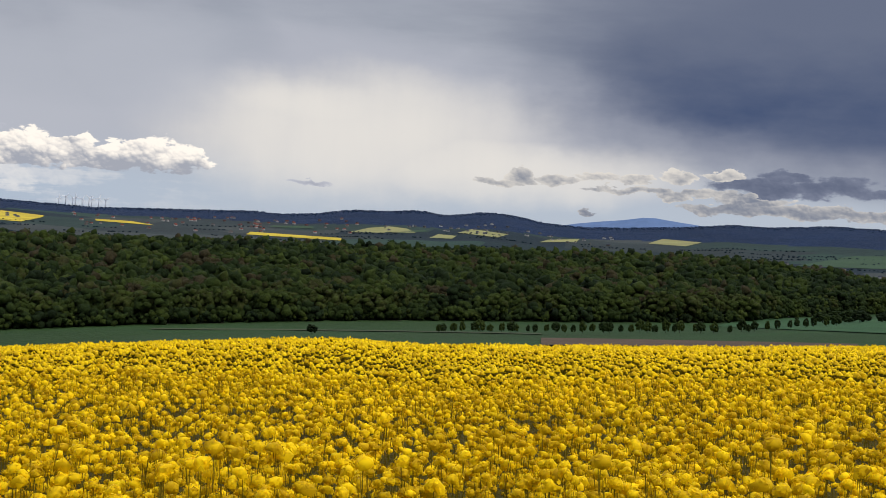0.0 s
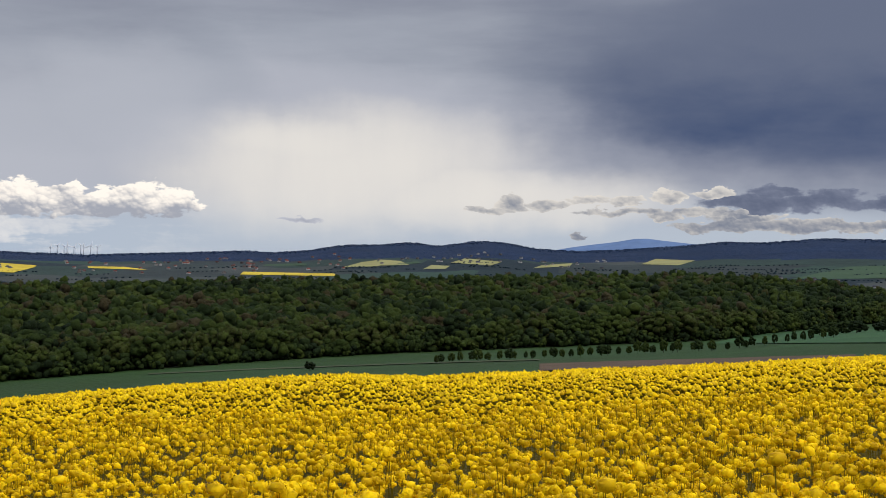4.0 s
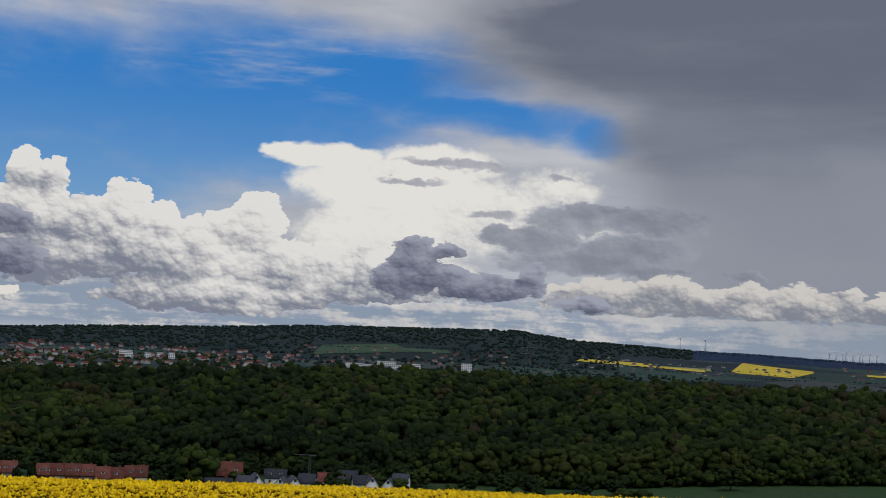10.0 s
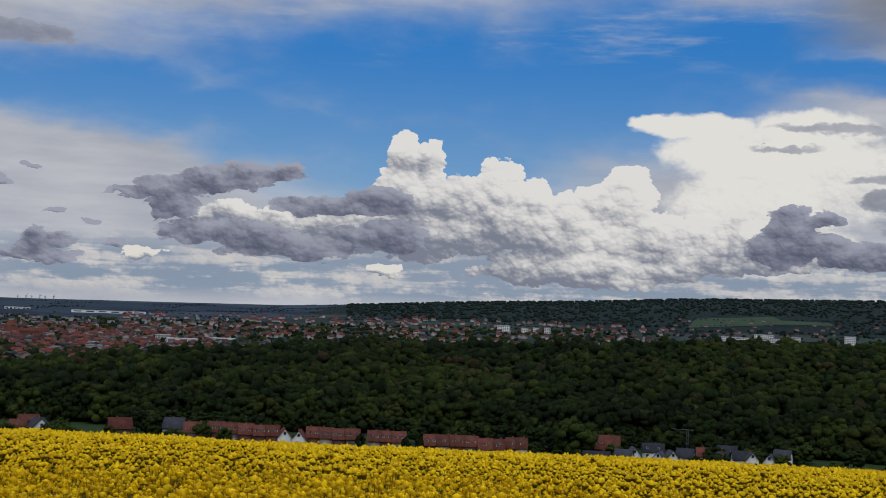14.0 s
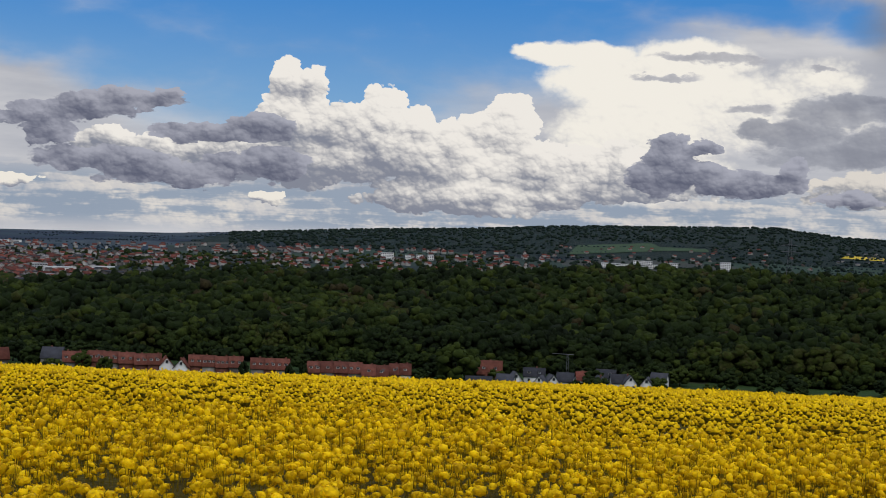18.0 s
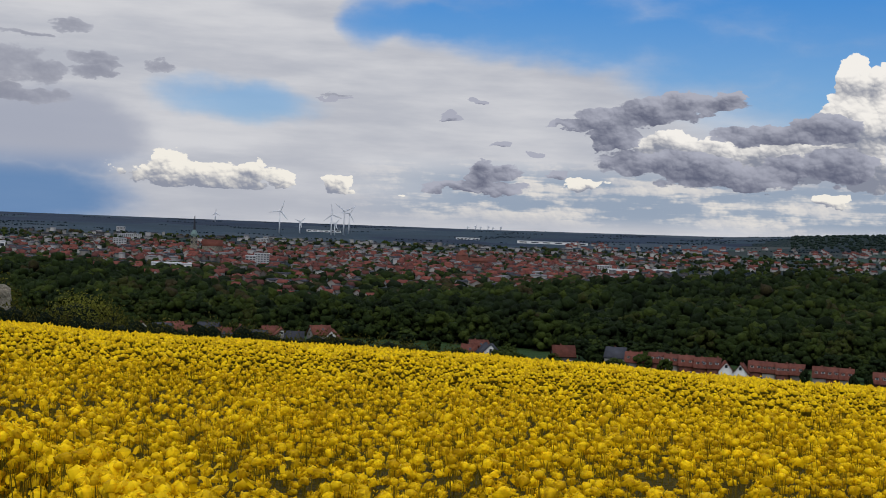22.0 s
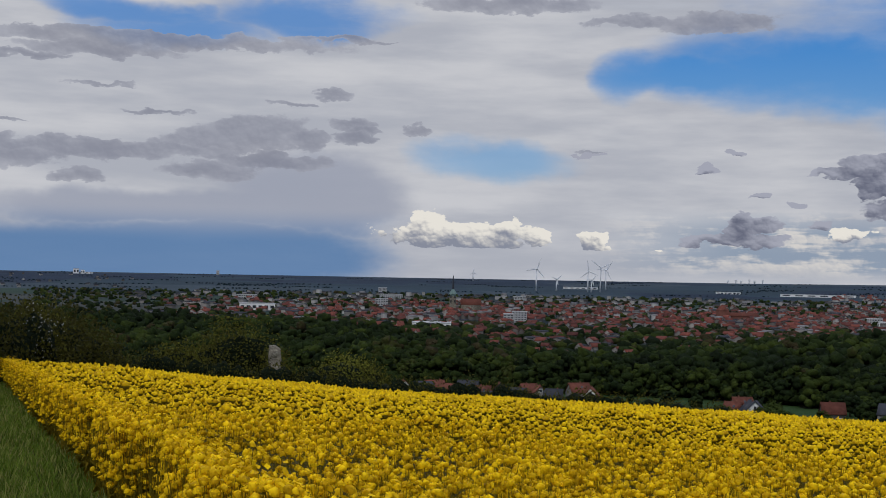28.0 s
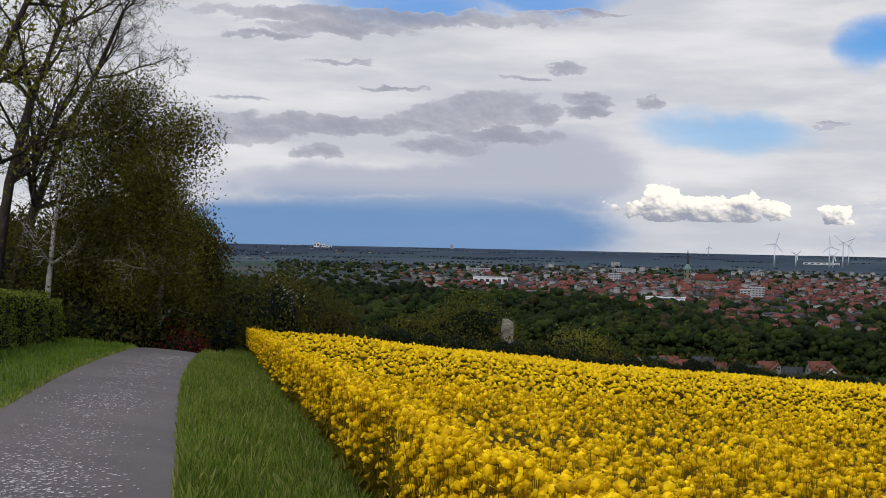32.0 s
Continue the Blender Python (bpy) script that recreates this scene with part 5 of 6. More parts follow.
# ---- wind turbines ----
def turbine(az, el_foot, el_hub, r=4300.0, spin=0.0, turn=15.0):
    h = r * (math.tan(radians(el_hub)) - math.tan(radians(el_foot)))
    g = float(ground(az, r))
    h = EYE + r * math.tan(radians(el_hub)) - g
    ob = thing("wind_turbine", "white three-bladed wind turbine on the far plain", "wind turbine", group="wind turbines", place=place(az, r, turn))
    part("mast", bm_mesh("mast", cone(2.0, 1.1, h, 12), M_STEEL, True), ob)
    na = bm_mesh("nacelle", box(3.6, 9, 3.6, -1.8), M_STEEL)
    part("nacelle", na, ob).location = (0, -1, h)
    part("hub", bm_mesh("hub", cone(1.8, 1.2, 2.4, 10), M_STEEL), ob).matrix_local = Matrix.Translation((0, -5.6, h)) @ Matrix.Rotation(radians(90), 4, "X")
    L = h * 0.52
    bm = bmesh.new()
    ring = []
    for zz, w, th in ((0, 1.8, 1.6), (0.2, 3.4, 1.0), (0.6, 2.4, 0.7), (1.0, 0.9, 0.3)):
        ring.append([bm.verts.new((x * w, y * th, zz * L)) for x, y in ((-0.5, 0), (0, -0.5), (0.6, 0), (0, 0.5))])
    for a_, b_ in zip(ring, ring[1:]):
        for k in range(4):
            bm.faces.new((a_[k], a_[(k + 1) % 4], b_[(k + 1) % 4], b_[k]))
    bm.faces.new(ring[-1])
    blade = bm_mesh("blade", bm, M_STEEL)
    for k in range(3):
        part("blade", blade, ob).matrix_local = Matrix.Translation((0, -6.8, h)) @ Matrix.Rotation(radians(spin + 120 * k), 4, "Y")


for p, s in (((-78.99, -0.82, -79.02, 0.14), 20), ((-81.69, -0.43, -81.70, -0.07), 0), ((-78.13, -0.79, -78.14, -0.29), 50), ((-76.80, -0.82, -76.83, 0.07), -8), ((-76.65, -0.82, -76.65, -0.31), 40),
             ((-76.27, -0.80, -76.30, 0.23), 65), ((-76.05, -0.72, -76.08, 0.14), 33), ((-27.51, 0.38, -27.53, 0.92), 10), ((-26.48, 0.38, -26.51, 0.88), 45)):
    turbine(p[0], p[1], p[3], min(ray_r(p[0], p[1]), 4500.0), s)
for k in range(9):
    a0, e0 = (-21.48, 0.51)
    turbine(a0 + k * 0.22 + 0.05 * (k % 3), e0 - 0.1, e0 + 0.06 + 0.05 * (k % 2), 4500.0, 37.0 * k)
for k in range(6):
    a0, e0 = (-70.98, -0.26)
    turbine(a0 + k * 0.27 + 0.06 * (k % 2), e0 - 0.1, e0 + 0.03 + 0.04 * (k % 2), 4600.0, 31.0 * k)

# lattice pylon over the wood and a tower crane by the new houses
def lattice(name, label, category, az, r, h, foot, top, bar=0.22):
    ob = thing(name, label, category, place=place(az, r))
    leg = lambda a_, b_, w: tube([a_, b_], [w, w * 0.8], 5)
    for sx, sy in ((-1, -1), (1, -1), (1, 1), (-1, 1)):
        v, f = leg((sx * foot, sy * foot, -1), (sx * top, sy * top, h), bar)
        part("leg", mesh_of("leg", v, f, M_GREYSTEEL), ob)
    n = 7
    for k in range(n):
        a_, b_ = k / n, (k + 1) / n
        wa, wb = foot + (top - foot) * a_, foot + (top - foot) * b_
        for s in (-1, 1):
            v, f = leg((-s * wa, -wa, h * a_), (s * wb, -wb, h * b_), bar * 0.55)
            part("brace", mesh_of("brace", v, f, M_GREYSTEEL), ob)
    return ob


def tube(points, radii, sides=6):
    """A tapered tube through points."""
    P = [Vector(p) for p in points]
    V, F = [], []
    for i, p in enumerate(P):
        d = ((P[min(i + 1, len(P) - 1)] - P[max(i - 1, 0)])).normalized()
        u = d.cross(Vector((0.31, 0.17, 0.93)))
        u = u.normalized() if u.length > 1e-4 else Vector((1, 0, 0))
        w = d.cross(u)
        for k in range(sides):
            a_ = 2 * math.pi * k / sides
            V.append(tuple(p + radii[i] * (math.cos(a_) * u + math.sin(a_) * w)))
    for i in range(len(P) - 1):
        for k in range(sides):
            a_, b_ = i * sides + k, i * sides + (k + 1) % sides
            F.append((a_, b_, b_ + sides, a_ + sides))
    return np.array(V), np.array(F)


p0 = (-33.86, -0.54)
ob = lattice("pylon", "grey lattice pylon standing out of the wood", "pylon", p0[0], 1080, 42, 3.2, 0.7)
for z in (32, 37):
    v, f = tube([(-7, 0, z), (0, 0, z + 1), (7, 0, z)], [0.2, 0.35, 0.2], 5)
    part("cross_arm", mesh_of("cross_arm", v, f, M_GREYSTEEL), ob)
p0 = (-42.89, -4.77)
r = 560.0
ob = lattice("tower_crane", "slim grey tower crane at the new houses", "crane", p0[0], r, EYE + r * math.tan(radians(p0[1])) - float(ground(p0[0], r)), 0.4, 0.4, 0.09)
v, f = tube([(-6.5, 0, EYE + r * math.tan(radians(p0[1])) - float(ground(p0[0], r)) + 0.2), (2.5, 0, EYE + r * math.tan(radians(p0[1])) - float(ground(p0[0], r)))], [0.12, 0.16], 5)
part("jib", mesh_of("jib", v, f, M_GREYSTEEL), ob)

# ---- houses below the field ----
def dwelling(name, label, az, r, w, d, h, rise, wall, roof, turn=0.0, windows=3, chimney=True, dormers=0, skylights=0, ridge_across=False):
    """A house with walls, a tiled roof, windows, a door, chimney and dormers."""
    ob = thing(name, label, "house", place=place(az, r, turn + (90 if ridge_across else 0)))
    v, f, m = gabled(w, d, h, rise)
    for nm, k, mt in (("wall", 0, wall), ("roof", 1, roof)):
        ids, back_ = np.unique(f[m == k], return_inverse=True)
        part(nm, mesh_of(nm, v[ids], back_.reshape(-1, 3), mt, tint=rng.uniform(0, 1, 1).repeat((m == k).sum())), ob)
    slope = math.atan2(rise, d / 2)
    if chimney:
        c = part("chimney", bm_mesh("chimney", box(0.6, 0.6, 1.4, 0), M_BRICK), ob)
        c.location = (w * rng.uniform(-0.3, 0.3), 0.3, h + rise - 0.7)
    pane, frame_ = box(1.0, 0.12, 1.2, 0), box(1.3, 0.10, 1.5, 0)
    pane, frame_ = bm_mesh("pane", pane, M_GLASS), bm_mesh("window", frame_, M_FRAME)
    rows_ = max(1, int(h // 2.6))
    for k in range(windows * rows_):
        i, j = k % windows, k // windows
        o = part("window", frame_, ob)
        if ridge_across:
            o.matrix_local = Matrix.Translation((-w / 2 - 0.06, -d / 2 + (i + 0.5) * d / windows, 0.9 + 2.7 * j)) @ Matrix.Rotation(radians(-90), 4, "Z")
        else:
            o.location = (-w / 2 + (i + 0.5) * w / windows, -d / 2 - 0.06, 0.9 + 2.7 * j)
        g = part("pane", pane, o)
        g.location = (0, -0.05, 0.15)
    if ridge_across:
        o = part("window", frame_, ob)
        o.matrix_local = Matrix.Translation((-w / 2 - 0.06, 0, h + rise * 0.3)) @ Matrix.Rotation(radians(-90), 4, "Z")
        part("pane", pane, o).location = (0, -0.05, 0.15)
    for k in range(dormers):
        x = -w / 2 + (k + 0.5) * w / dormers
        o = part("dormer", bm_mesh("dormer", box(1.1, 1.6, 0.8, 0), M_FRAME), ob, "small pale dormer")
        o.location = (x, -d * 0.27, h + rise * 0.38)
        part("dormer_roof", bm_mesh("dormer_roof", box(1.4, 1.9, 0.16, 0), roof), o).location = (0, 0.0, 0.8)
        part("dormer_pane", bm_mesh("dormer_pane", box(0.8, 0.1, 0.55, 0), M_GLASS), o).location = (0, -0.82, 0.12)
    for k in range(skylights):
        o = part("roof_window", bm_mesh("roof_window", box(0.8, 1.1, 0.12, 0), M_GLASS), ob)
        yy = -d * 0.25
        o.matrix_local = Matrix.Translation((-w / 2 + (k + 0.5) * w / skylights + 0.7, yy, h + rise * 0.5 + 0.3)) @ Matrix.Rotation(slope, 4, "X")
    return ob


def ridge_r(az, el, tall):
    """How far off a house of this height shows its ridge at this elevation."""
    r = np.linspace(430, 680, 501)
    miss = np.abs(ground(np.full_like(r, az), r) + tall - EYE - r * math.tan(radians(el)))
    return float(r[np.argmin(miss)])


def terrace(a, b, n, roof, label, wall, h=4.4, rise=3.6, dorm=(1, 2)):
    """A row of joined houses whose ridge shows from a to b (azimuth, elevation)."""
    for k in range(n):
        s = (k + 0.5) / n
        az, el = a[0] + (b[0] - a[0]) * s, a[1] + (b[1] - a[1]) * s
        r = ridge_r(az, el, h + rise)
        w = r * radians(abs(b[0] - a[0])) / n + 0.1
        dwelling("terraced_house", label, az, r, w - 0.1, 10.0, h + rng.uniform(-0.15, 0.15), rise, wall[k % len(wall)], roof, windows=2, dormers=int(rng.integers(dorm[0], dorm[1] + 1)), skylights=int(rng.integers(0, 2)))


RED_ROW = "red-tiled terraced house with small white dormers"
WHITE_ROW = "terraced house with a white gable end and red roof"
terrace((-64.05, -5.22), (-63.08, -5.22), 2, M_ROOF, RED_ROW, [M_WALL, M_BRICK], dorm=(2, 3))
terrace((-63.02, -5.20), (-61.19, -5.27), 3, M_ROOF, RED_ROW, [M_BRICK, M_WALL], dorm=(2, 3))
terrace((-61.16, -5.29), (-60.10, -5.31), 2, M_ROOF, RED_ROW, [M_BRICK], dorm=(2, 2))
for p, t_ in (((-59.89, -5.37), 4), ((-59.22, -5.43), -6)):
    r = ridge_r(p[0], p[1], 7.2)
    dwelling("gabled_house", "white gable-fronted house with a red roof", p[0], r - 3, 9, 5.6, 4.0, 3.2, M_WHITE, M_ROOF, turn=t_, windows=2, ridge_across=True)
terrace((-58.94, -5.31), (-56.70, -5.36), 4, M_ROOF, RED_ROW, [M_BRICK, M_WALL], dorm=(2, 3))
terrace((-56.35, -5.38), (-54.75, -5.39), 3, M_ROOF, RED_ROW, [M_WALL, M_BRICK], dorm=(2, 2))
terrace((-53.96, -5.45), (-51.68, -5.47), 4, M_ROOF, RED_ROW, [M_BRICK, M_WALL], dorm=(1, 2))
terrace((-51.62, -5.55), (-50.55, -5.55), 2, M_ROOF, WHITE_ROW, [M_WHITE, M_WALL], dorm=(1, 1))
terrace((-50.47, -5.46), (-49.58, -5.46), 2, M_ROOF, WHITE_ROW, [M_WALL, M_WHITE], dorm=(1, 1))
p = (-64.45, -5.07)
dwelling("grey_house", "grey-roofed house behind the terraces", p[0], ridge_r(p[0], p[1], 8.4), 8, 8, 4.6, 3.8, M_WALL, M_SLATE, windows=3, turn=-12)
p = (-46.2, -5.18)
dwelling("brown_house", "dark brown house under a steep brown roof", p[0], ridge_r(p[0], p[1], 9.2), 9.5, 8, 4.4, 4.8, M_BRICK, M_ROOF, windows=3, dormers=2)
NEW = "new white house with a dark slate roof"
for i, (p, t_, ac, w_) in enumerate((((-46.65, -5.86), 6, False, 12), ((-45.5, -5.72), -12, False, 8), ((-45.12, -5.60), 14, True, 7), ((-44.29, -5.41), 0, False, 10.5), ((-43.55, -5.66), 18, True, 7), ((-42.95, -5.55), -10, False, 8),
                                     ((-42.12, -5.48), 8, False, 9), ((-41.25, -5.34), -6, False, 9.5), ((-40.75, -5.52), 12, False, 7), ((-40.31, -5.53), 20, True, 7), ((-39.5, -5.58), -8, True, 6), ((-39.0, -5.38), -14, False, 8), ((-41.5, -5.62), 24, True, 6.5), ((-44.0, -5.72), -16, True, 6))):
    r = ridge_r(p[0], p[1], 6.2)
    dwelling("new_house", "new house with a salmon clay roof under way" if i == 6 else NEW, p[0], r, w_ * 0.8, 6.0 if not ac else 5.2, 3.2, 3.0, M_WHITE, M_TILE if i == 6 else M_SLATE, turn=t_, windows=2, chimney=i % 3 == 0, ridge_across=ac, dormers=2 if i in (3, 7) else 0)
p = (-66.69, -5.11)
dwelling("small_house", "small pale house with an orange-red roof", p[0], ridge_r(p[0], p[1], 8), 9, 8, 4, 4, M_WALL, M_ROOF, turn=10, windows=2)
p = (-69.90, -5.17)
dwelling("gabled_house", "white gable-fronted house with a grey roof", p[0], ridge_r(p[0], p[1], 9), 9, 9, 4.6, 4.4, M_WHITE, M_SLATE, turn=14, windows=2, ridge_across=True)
for i, (x, y, w, ac) in enumerate(((388, 546, 8, True), (428, 548, 9, False), (445, 546, 10, False), (470, 552, 11, False), (505, 547, 12, False), (530, 556, 9, False), (560, 552, 10, True), (590, 560, 10, False), (612, 553, 9, False), (632, 556, 9, True),
                                   (655, 562, 10, False), (700, 552, 12, False), (722, 560, 11, True), (540, 566, 10, False), (500, 563, 10, False), (980, 577, 10, False), (1000, 584, 9, True), (965, 585, 8, False))):
    SPOTS = {388: (-84.58, -4.67), 428: (-83.63, -4.70), 445: (-83.23, -4.64), 470: (-82.63, -4.77), 505: (-81.80, -4.63), 530: (-81.20, -4.83), 560: (-80.48, -4.72), 590: (-79.75, -4.89), 612: (-79.23, -4.71), 632: (-78.74, -4.77),
             655: (-78.19, -4.90), 700: (-77.11, -4.62), 722: (-76.57, -4.80), 540: (-80.95, -5.07), 500: (-81.91, -5.02), 980: (-70.32, -4.98), 1000: (-69.84, -5.13), 965: (-70.68, -5.18)}
    p = SPOTS[x]
    r = ridge_r(p[0], p[1], 8.2)
    white = i in (0, 1, 3, 12)
    dwelling("village_house", "white-walled house among gardens below the field" if white else "brown and red roofed house among gardens below the field", p[0], r, w * 0.8, 7.5, 3.8, 3.8, M_WHITE if white else M_WALL, M_SLATE if i % 3 == 1 else M_ROOF, turn=float(rng.uniform(-25, 25)), windows=2, ridge_across=ac, dormers=0, skylights=i % 2)

# ---- single trees and hedges of the valley ----
TREE_CROWNS = []
for k in range(5):
    v, f, m = billowy(34, 22, (ICO_V, ICO_F), wide=0.37, size=0.125, leaf=0.028, rough_=0.4, low=1.75)
    TREE_CROWNS.append([mesh_of("crown", v, f, M_LEAF, tint=np.full(len(f), tt) + rng.uniform(-0.06, 0.06, len(f))) for tt in (0.2, 0.45, 0.7)])
tv, tf = tube([(0, 0, -0.05), (0.01, 0, 0.15), (0, 0.01, 0.5)], [0.035, 0.025, 0.012], 7)
TRUNK = mesh_of("trunk", tv, tf, M_BARK, smooth=True)


def tree(az, r, h, wide=1.0, kind=None, tone=1, label="round broadleaf tree in fresh leaf by the field", name="tree", group=""):
    ob = thing(name, label, "tree", group=group, place=place(az, r, float(rng.uniform(0, 360)), -0.2))
    part("trunk", TRUNK, ob)
    part("crown", TREE_CROWNS[int(rng.integers(0, 5)) if kind is None else kind][tone], ob)
    ob.scale = (h * wide, h * wide, h)
    return ob


p = (-47.64, -5.98)
tree(p[0], 520, 19, 1.05, tone=2, label="big spreading fresh-green tree between the houses")
for a_, r_, h, wd, tn in ((-59.11, 572, 14, 0.75, 1), (-56.66, 512, 9.5, 0.42, 0), (-54.72, 512, 8.8, 0.5, 0), (-54.14, 512, 9.0, 0.45, 0), (-52.6, 568, 9, 1.0, 2), (-49.2, 520, 7.5, 1.0, 1), (-48.7, 535, 9, 1.1, 0),
                          (-57.6, 572, 9, 1.1, 0), (-61.6, 574, 10, 0.9, 1), (-62.4, 570, 9, 1.1, 0), (-46.9, 535, 8, 1.1, 1), (-48.3, 512, 6, 1.2, 1), (-47.2, 512, 5.5, 1.2, 0)):
    tree(a_, r_, h, wd, tone=tn, label="dark rounded garden tree beside the houses", name="garden_tree")
for k in range(44):
    az = float(rng.uniform(-66, -37))
    tree(az, float(rng.uniform(555, 592)), float(rng.uniform(6, 11)), float(rng.uniform(0.9, 1.3)), tone=int(rng.integers(0, 2)), label="dark garden tree behind the houses below the field", name="garden_tree")
for k in range(92):
    az = float(rng.uniform(-92, -62))
    tree(az, float(rng.uniform(490, 610)), float(rng.uniform(4.5, 9.5)), float(rng.uniform(0.8, 1.2)), tone=int(rng.integers(0, 3)), label="garden tree among the houses below the field", name="garden_tree")
# the broken line of small trees across the meadow
line0, line1 = (-5.45, -3.97), (11.07, -3.64)
for k in range(44):
    s = (k + float(rng.uniform(-0.4, 0.4))) / 43
    az = line0[0] + (line1[0] - line0[0]) * s
    tree(az, 500 + 70 * s + float(rng.uniform(-12, 12)), float(rng.uniform(3.2, 6.2)), float(rng.uniform(0.5, 0.85)), tone=int(rng.integers(1, 3)), label="small young tree in the line across the meadow", name="meadow_tree", group="tree line in the meadow")
for k in range(26):
    s = float(rng.uniform(0, 1))
    az = 10.2 + 9 * s
    tree(az, 700 + float(rng.uniform(-25, 25)), float(rng.uniform(3.5, 8)), float(rng.uniform(1.0, 1.7)), tone=int(rng.integers(0, 2)), label="low dark bush in the hedge across the meadow", name="meadow_bush", group="hedge in the meadow")
for k in range(30):
    az = float(rng.uniform(-46, -27))
    tree(az, float(rng.uniform(505, 575)), float(rng.uniform(4, 9)), 1.2, tone=int(rng.integers(0, 3)), label="bush at the foot of the wood behind the field", name="wood_edge_bush")
p = (-10.78, -4.03)
tree(p[0], 480, 4, 1.2, tone=0, label="lone dark bush at the meadow edge", name="bush")
p = (-25.26, -4.86)
tree(p[0], 575, 11, 1.2, tone=1, label="lone bush at the corner of the meadow", name="bush")

# ---- leafy meshes for close plants ----
def leaves(points, size, count, spread_, mat=None, tone=(0.0, 1.0), droop=0.0):
    """Small leaf blades scattered round points."""
    pts = np.asarray(points)[rng.integers(0, len(points), count)] + rng.normal(0, 1, (count, 3)).clip(-1.5, 1.5) * spread_ * np.array([1, 1, 0.8])
    if droop:
        pts[:, 2] -= rng.exponential(droop, count)
    t = rng.normal(0, 1, (count, 3))
    t /= np.linalg.norm(t, axis=1)[:, None]
    b = np.cross(t, rng.normal(0, 1, (count, 3)))
    b /= np.linalg.norm(b, axis=1)[:, None]
    s = rng.uniform(0.6, 1.3, (count, 1)) * size
    V = np.stack([pts - t * s, pts + b * s * 0.5, pts + t * s, pts - b * s * 0.5], 1).reshape(-1, 3)
    F = np.arange(count * 4).reshape(-1, 4)
    return mesh_of("leaves", V, F, mat or M_NEARLEAF, tint=rng.uniform(*tone, count))


def grow(height, lean=(0, 0), levels=4, spread_=0.55, first=0.3, limbs=9, upward=0.35, thick=0.0135, seed=1, reach=0.3):
    """A branching frame: list of tubes (points, radii) and the twig ends."""
    g = np.random.default_rng(seed)
    tubes, ends = [], []

    def limb(p, d, length, rad, lev):
        pts, radii = [p], [rad]
        n = 5 if lev < 2 else 3
        for k in range(n):
            d = d + g.normal(0, 0.12 + 0.05 * lev, 3) + np.array([0, 0, upward * 0.25 * (lev > 0)])
            d = d / np.linalg.norm(d)
            p = p + d * length / n
            pts.append(p)
            radii.append(max(rad * (1 - 0.75 * (k + 1) / n), 0.007))
            if lev < levels and (lev > 0 or k / n >= first - 0.2):
                for _ in range(limbs // n + 1 if lev == 0 else 2):
                    side = g.normal(0, 1, 3)
                    side -= side @ d * d
                    side /= np.linalg.norm(side)
                    nd = d * (1 - spread_) + side * spread_ * 1.3
                    nd /= np.linalg.norm(nd)
                    limb(p, nd, length * g.uniform(0.75, 1.2) * (reach if lev == 0 else 0.5) * (1 - 0.45 * k / n), radii[-1] * 0.62, lev + 1)
            if lev >= levels - 1:
                ends.append(p)
        tubes.append((pts, radii, lev))
        ends.append(p)
    limb(np.zeros(3), np.array([lean[0], lean[1], 1.0]), height * 0.8, height * thick, 0)
    return tubes, ends


def big_tree(name, label, az, r, height, seed, leaf=9000, size=0.13, sway=0.35, bark=None, lean=(0, 0), limbs=10, spread_=0.55, tone=(0, 1), droop=0.0, upward=0.35, first=0.3, levels=4, leaf_spread=None, reach=0.3):
    tubes, ends = grow(height, lean, levels, spread_, first, limbs, upward, seed=seed, reach=reach)
    ob = thing(name, label, "tree", place=place(az, r, 0, -0.1))
    V, F, base, trunk_done = [], [], 0, False
    for pts, radii, lev in tubes:
        v, f = tube(pts, radii, 8 if lev == 0 else (5 if lev == 1 else 3))
        if lev == 0:
            part("trunk", mesh_of("trunk", v, f, bark or M_BARK, smooth=True), ob)
        else:
            V.append(v), F.append(f + base)
            base += len(v)
    part("branch_frame", mesh_of("branch_frame", np.vstack(V), np.vstack(F), bark or M_BARK, smooth=True), ob)
    part("leaves", leaves(ends, size, leaf, leaf_spread or sway, tone=tone, droop=droop), ob)
    return ob


# ---- trees at the end of the lane ----
TALL = "tall sparse tree coming into leaf with dark bare limbs"
big_tree("tall_tree", TALL, -111.9, 56, 22, 11, leaf=5200, size=0.045, sway=0.3, lean=(0.20, 0.05), limbs=11, tone=(0.45, 1.0), first=0.25, reach=0.36, spread_=0.5)
big_tree("tall_tree", TALL, -111.2, 58, 21, 12, leaf=5200, size=0.045, sway=0.3, lean=(0.17, 0), limbs=11, tone=(0.45, 1.0), first=0.3, reach=0.36, spread_=0.5)
big_tree("leafy_tree", "leafy tall tree with fresh yellow-green leaves beside the lane", -114.2, 44, 17, 13, leaf=4200, size=0.09, levels=3, sway=0.5, limbs=10, tone=(0.4, 1.0), reach=0.24)
BIRCH = "drooping birch with pale limbs and dense olive leaves"
big_tree("birch", BIRCH, -105.0, 55, 11, 14, leaf=46000, size=0.062, levels=3, sway=0.55, bark=M_BIRCH, limbs=16, tone=(0.1, 0.85), droop=0.6, upward=0.1, reach=0.27, first=0.1)
big_tree("birch", BIRCH, -106.8, 57, 13, 15, leaf=46000, size=0.062, levels=3, sway=0.6, bark=M_BIRCH, limbs=16, tone=(0.0, 0.7), droop=0.6, upward=0.15, reach=0.26, first=0.1)
big_tree("birch", "slender white-barked birch behind the hedge", -109.2, 54, 11, 16, leaf=4500, size=0.08, levels=3, sway=0.45, bark=M_BIRCH, limbs=9, tone=(0.0, 0.6), droop=0.5, reach=0.2)
